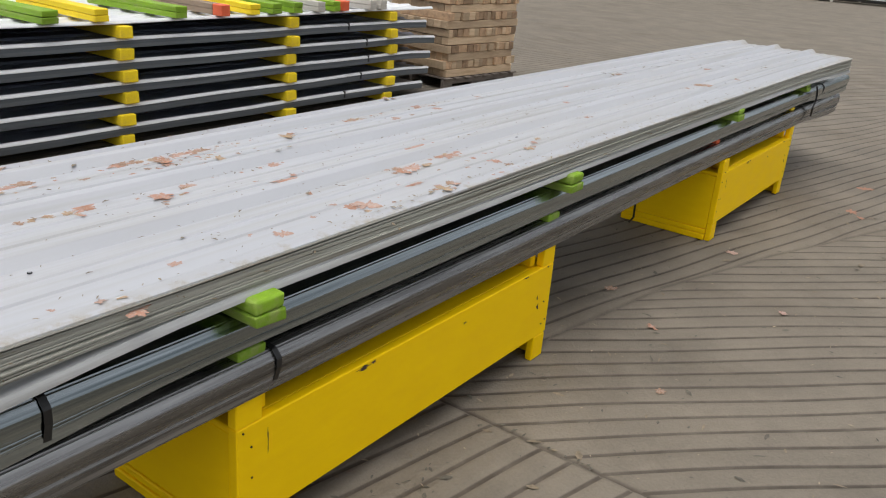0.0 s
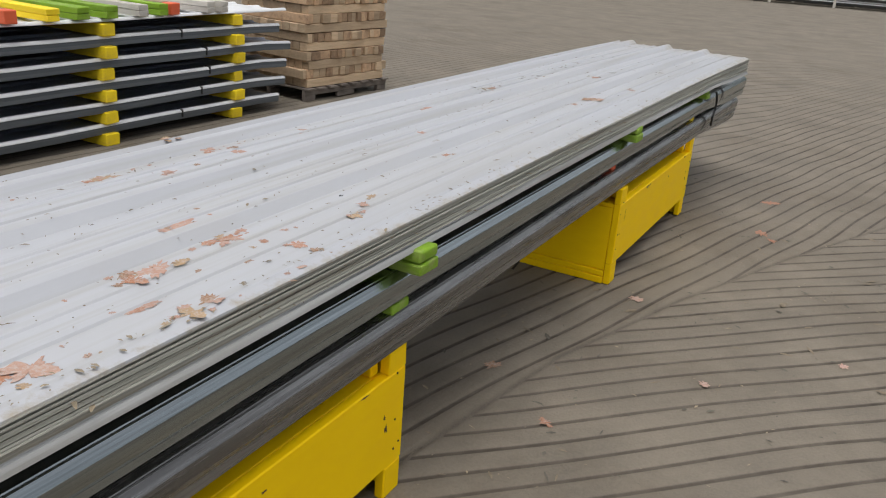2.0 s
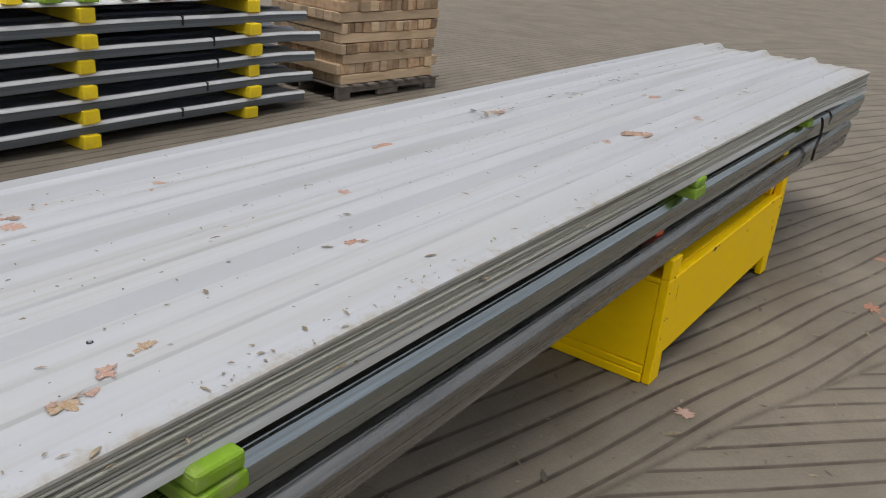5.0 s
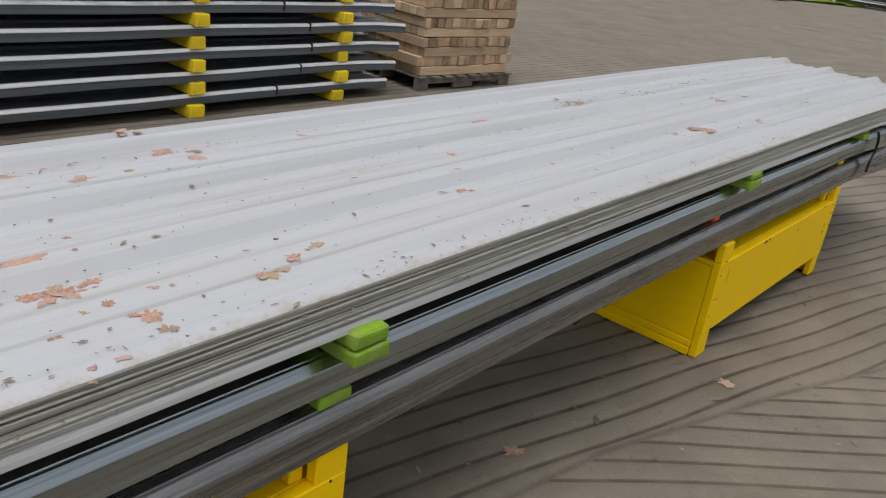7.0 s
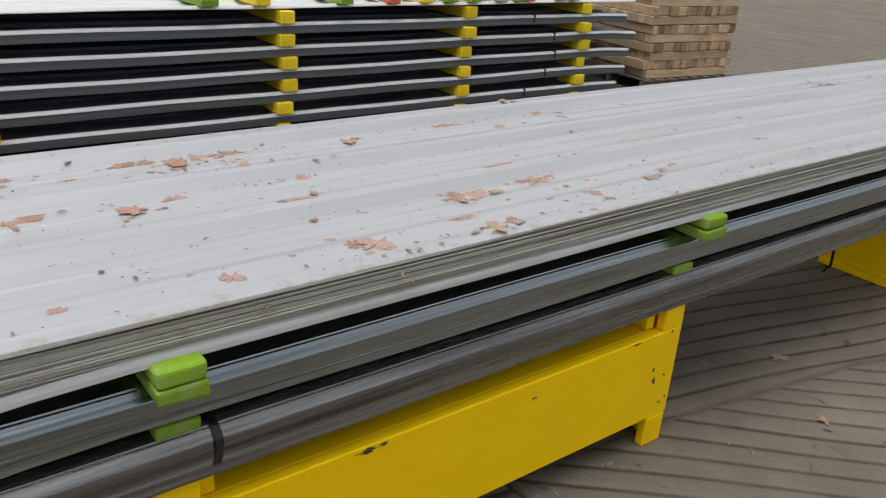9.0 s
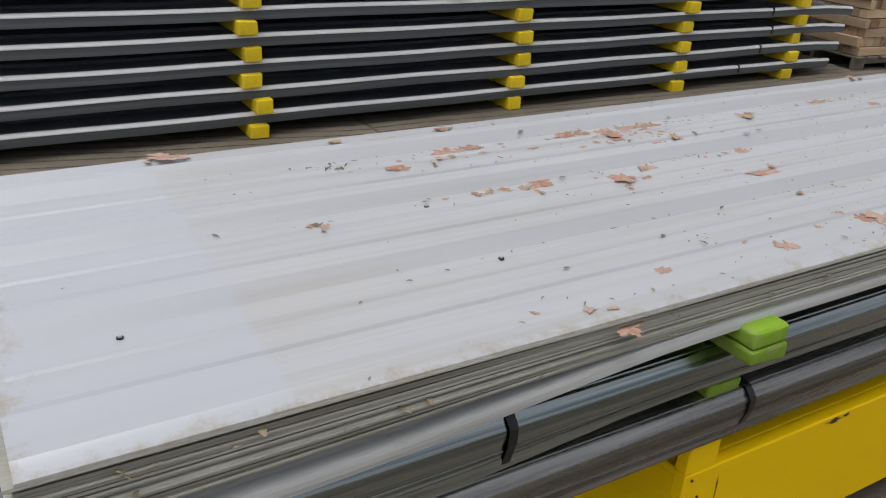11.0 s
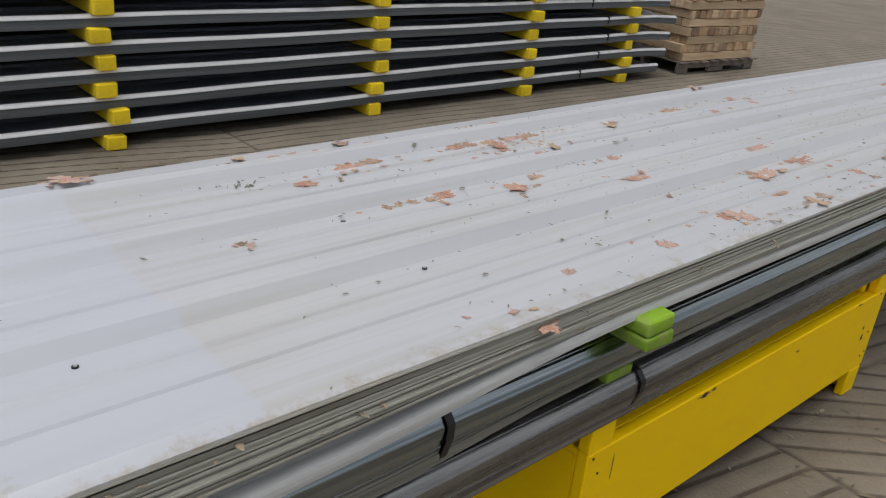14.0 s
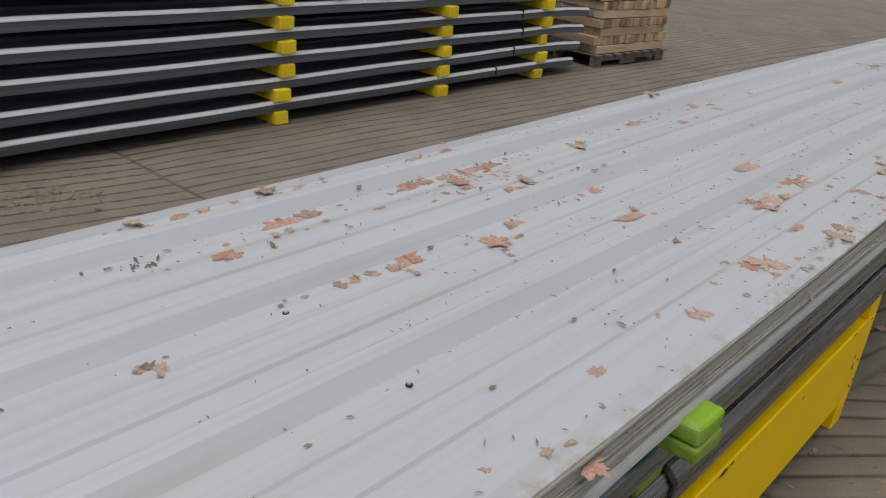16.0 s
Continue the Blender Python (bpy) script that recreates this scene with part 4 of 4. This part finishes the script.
paint_mark(0.06, 6.66, 0.035, 3)


spots = [(random.gauss(-3.75, 0.13), random.gauss(2.32, 0.2), 0.0005) for _ in range(260)]
litter("ground_litter", "dark mossy dirt gathered beside the rear stack", M_CRUMB, spots, 0.014)
spots = [(random.gauss(-0.42, 0.03), random.uniform(2.0, 3.5), 0.0005) for _ in range(60)] + [(random.uniform(-0.4, 1.5), 2.99 + random.gauss(0, 0.012), 0.0) for _ in range(70)]
litter("ground_litter", "dark dirt gathered along the crate and the slab joint", M_BITS, spots, 0.009)

# ---- distance ----
def patch(name, outline, z, mat, label):
    bm = bmesh.new()
    n = len(outline)
    pts = []
    for i, (a, b) in enumerate(zip(outline, outline[1:] + outline[:1])):
        for k in range(12):
            t = k / 12
            pts.append((a[0] + (b[0] - a[0]) * t + random.uniform(-0.25, 0.25), a[1] + (b[1] - a[1]) * t + random.uniform(-0.25, 0.25), z))
    top = [bm.verts.new(p) for p in pts]
    low = [bm.verts.new((x, y, -0.02)) for x, y, _ in pts]
    bm.faces.new(top)
    for i in range(len(pts)):
        j = (i + 1) % len(pts)
        bm.faces.new((top[j], top[i], low[i], low[j]))
    bmesh.ops.triangulate(bm, faces=[f for f in bm.faces if len(f.verts) > 4])
    bmesh.ops.recalc_face_normals(bm, faces=bm.faces)
    return tagged(obj(name, bm, mat), label, "ground", kind="structure")


patch("ground_gravel", [(-9.6, 24.5), (-12.5, 21.5), (-20, 14), (-60, 16), (-60, 60), (-14, 40)], 0.006, M_GRAVEL, "pale trodden gravel beyond the concrete")
patch("ground_verge", [(-9.3, 24.6), (-9.2, 31.5), (-9.8, 36), (-24, 44), (-14.5, 28.5), (-11.8, 25.6)], 0.02, M_GRASS, "rough grass verge at the yard edge")


def grass():
    verts, faces = [], []
    for _ in range(9000):
        t, u = random.random(), random.random()
        y = 24.8 + 12 * t
        x = -9.4 - 0.2 * t - u * (2.0 + 5.5 * t)
        h, a = random.uniform(0.04, 0.16), random.uniform(0, 6.3)
        w = 0.03
        b = len(verts)
        verts += [(x, y, 0.01), (x + w * math.cos(a), y + w * math.sin(a), 0.01), (x + random.uniform(-0.08, 0.08), y + random.uniform(-0.08, 0.08), h)]
        faces.append((b, b + 1, b + 2))
    me = bpy.data.meshes.new("grass")
    me.from_pydata(verts, [], faces)
    me.materials.append(M_GRASS)
    return tagged(new("grass", me), "rough dry grass on the verge", "grass", kind="stuff")


grass()

# lime sheeting on the ground before the far stacks
lime = obj("ground_sheet", bmesh.new(), M_LIME)
bm = bmesh.new()
rows = [[bm.verts.new((-9.7 + 1.9 * i / 8 + random.uniform(-0.1, 0.1) - 0.25 * j, 30.9 + 0.5 * i + j * 1.3 + random.uniform(-0.2, 0.2), 0.04 + random.uniform(0, 0.06))) for j in range(3)] for i in range(9)]
for a, b in zip(rows, rows[1:]):
    for j in range(2):
        bm.faces.new((a[j], b[j], b[j + 1], a[j + 1]))
bmesh.ops.solidify(bm, geom=bm.faces[:], thickness=0.02)
bm.to_mesh(lime.data)
bm.free()
tagged(lime, "crumpled lime green sheeting lying on the yard", "sheeting")


def far_stack(x0, y0, x1, y1, levels, base=0.0, pitch=0.19):
    """A long stack of pale-edged sheet bundles on posts, far across the yard."""
    d = Vector((x1 - x0, y1 - y0, 0))
    L, ang = d.length, math.degrees(math.atan2(d.y, d.x))
    t = thing("far_sheet_stack", (x0, y0, base), "distant stack of pale-edged steel sheet bundles on blocks", "steel sheets", "stacks across the yard")
    t.rotation_euler = (0, 0, radians(ang))
    for k in range(levels):
        z = 0.10 + k * pitch
        s0, s1 = random.uniform(0, 0.5), L - random.uniform(0, 0.5)
        # pack sides take a shade colour so the pale top sheets stand out
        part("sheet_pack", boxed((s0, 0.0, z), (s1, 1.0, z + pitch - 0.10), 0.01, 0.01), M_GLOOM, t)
        part("top_sheet", boxed((s0 - 0.03, -0.03, z + pitch - 0.10), (s1 + 0.03, 1.0, z + pitch - 0.065), 0.008, 0.01), M_REAR_TOP, t, "pale top sheet")
    s = 0.8
    while s < L:
        part("post", boxed((s, -0.05, 0), (s + 0.10, 0.02, 0.06 + levels * pitch), 0.01, 0.01), M_PALEWOOD, t, "pale block column")
        s += 2.3
    return t


far_stack(-9.6, 34.6, 4.0, 38.4, 3)
far_stack(-9.0, 36.6, 5.0, 40.2, 9)
far_stack(6.0, 37.5, 22.0, 41.0, 6)


def shrub(x, y, r, h):
    t = thing("shrub", (x, y, 0), "dark leafy shrub at the yard edge", "shrub", "shrubs at the yard edge")
    verts, faces = [], []
    for _ in range(1800):
        a, u, v = random.uniform(0, 6.3), random.random() ** 0.5, random.random()
        rr = r * u * (0.55 + 0.45 * math.sin(math.pi * min(1, v + 0.2))) * (0.8 + 0.2 * math.sin(3 * a + x))
        p = Vector((rr * math.cos(a), rr * math.sin(a), 0.1 + h * v))
        q = [p + Vector((random.uniform(-0.14, 0.14), random.uniform(-0.14, 0.14), random.uniform(-0.14, 0.14))) for _ in range(3)]
        b = len(verts)
        verts += [tuple(c) for c in q]
        faces.append((b, b + 1, b + 2))
    me = bpy.data.meshes.new("leaves")
    me.from_pydata(verts, [], faces)
    me.materials.append(M_FOLIAGE)
    ob = new("leaves", me)
    ob.parent = t
    bm = bmesh.new()
    for k in range(4):
        bmesh.ops.create_cone(bm, cap_ends=True, segments=6, radius1=0.06, radius2=0.02, depth=h * 0.8,
                              matrix=pose(random.uniform(-0.3, 0.3), random.uniform(-0.3, 0.3), h * 0.4, random.uniform(-12, 12), random.uniform(-12, 12), 0))
    part("stems", bm, M_BARK, t)


for i in range(15):
    f = i / 14
    shrub(-30 + 17.5 * f + random.uniform(-0.6, 0.6), 30.5 + 11.5 * f + random.uniform(-0.8, 0.8), random.uniform(1.2, 1.9), random.uniform(2.2, 3.6))
for i in range(6):
    shrub(-12 + 5.5 * i, 45 + i * 0.6, 2.6, 4.5)


def far_woods():
    """A dark, uneven wall of foliage closing the view behind the yard."""
    verts, faces = [], []
    for _ in range(14000):
        f, v = random.random(), random.random()
        x = -75 + 125 * f
        h = 7 + 2.5 * math.sin(0.35 * x) + 1.5 * math.sin(0.9 * x)
        p = Vector((x, 56 - 0.006 * (x + 5) ** 2 + random.uniform(-2, 2), h * v))
        b = len(verts)
        verts += [tuple(p + Vector((random.uniform(-0.8, 0.8), random.uniform(-0.8, 0.8), random.uniform(-0.8, 0.8)))) for _ in range(3)]
        faces.append((b, b + 1, b + 2))
    me = bpy.data.meshes.new("far_woods")
    me.from_pydata(verts, [], faces)
    me.materials.append(M_FOLIAGE)
    return tagged(new("far_woods", me), "dark band of trees closing the view beyond the yard", "trees", kind="stuff")


far_woods()


def tree(x, y, r, h):
    t = thing("tree", (x, y, 0), "tall tree with a bare grey trunk and dark crown", "tree", "trees at the yard edge")
    bm = bmesh.new()
    bmesh.ops.create_cone(bm, cap_ends=True, segments=10, radius1=r, radius2=r * 0.4, depth=h, matrix=Matrix.Translation((0, 0, h / 2)))
    for k in range(5):
        a = k * 1.3
        bmesh.ops.create_cone(bm, cap_ends=True, segments=6, radius1=r * 0.35, radius2=r * 0.1, depth=2.4,
                              matrix=Matrix.Translation((0.8 * math.cos(a), 0.8 * math.sin(a), h * 0.55 + k * 0.5)) @ pose(0, 0, 0, 0, 50, math.degrees(a)))
    part("trunk", bm, M_BARK, t)
    verts, faces = [], []
    for _ in range(1600):
        a, u, v = random.uniform(0, 6.3), random.random() ** 0.5, random.random()
        p = Vector((2.4 * u * math.cos(a), 2.4 * u * math.sin(a), h * 0.45 + (h * 0.75) * v))
        b = len(verts)
        verts += [tuple(p + Vector((random.uniform(-0.2, 0.2), random.uniform(-0.2, 0.2), random.uniform(-0.2, 0.2)))) for _ in range(3)]
        faces.append((b, b + 1, b + 2))
    me = bpy.data.meshes.new("crown")
    me.from_pydata(verts, [], faces)
    me.materials.append(M_FOLIAGE)
    ob = new("crown", me)
    ob.parent = t


for x, y, r in ((-13.2, 33.6, 0.22), (-17.0, 33.5, 0.16), (-20.5, 33.0, 0.14), (-24, 33.5, 0.18)):
    tree(x, y, r, 7)


def truck():
    t = thing("parked_truck", (-11.4, 42.2, 0), "dark blue truck parked behind the verge", "truck")
    t.rotation_euler = (0, 0, radians(35))
    part("body", boxed((-1.6, -1.0, 0.75), (1.6, 1.0, 2.6), 0.12, 0, 2), M_TRUCK, t)
    part("cab", boxed((1.65, -0.95, 0.7), (3.0, 0.95, 2.2), 0.2, 0, 3), M_TRUCK, t)
    for x in (-1.0, 2.2):
        for y in (-0.95, 0.75):
            bm = bmesh.new()
            bmesh.ops.create_cone(bm, cap_ends=True, segments=20, radius1=0.45, radius2=0.45, depth=0.25, matrix=pose(x, y + 0.1, 0.45, 90, 0, 0))
            part("wheel", bm, M_STRAP, t, "black tyre")


truck()


def trailer():
    t = thing("trailer", (-13.6, 39.4, 0), "low rusty brown trailer among the bushes", "trailer")
    t.rotation_euler = (0, 0, radians(30))
    part("bed", boxed((-1.5, -0.7, 0.55), (1.5, 0.7, 1.0), 0.05), M_BROWNMETAL, t)
    part("drawbar", boxed((1.5, -0.06, 0.6), (2.6, 0.06, 0.72), 0.02), M_BROWNMETAL, t)
    for y in (-0.75, 0.65):
        bm = bmesh.new()
        bmesh.ops.create_cone(bm, cap_ends=True, segments=18, radius1=0.35, radius2=0.35, depth=0.2, matrix=pose(0, y, 0.35, 90, 0, 0))
        part("wheel", bm, M_STRAP, t, "black tyre")


trailer()
t = thing("red_container", (-16.6, 36.0, 0), "faded red metal container half hidden by shrubs", "container")
part("body", boxed((-0.6, -0.6, 0.0), (0.6, 0.6, 1.9), 0.06, 0, 2), M_RED, t)
part("lid", boxed((-0.65, -0.65, 1.9), (0.65, 0.65, 2.0), 0.03), M_RED, t)
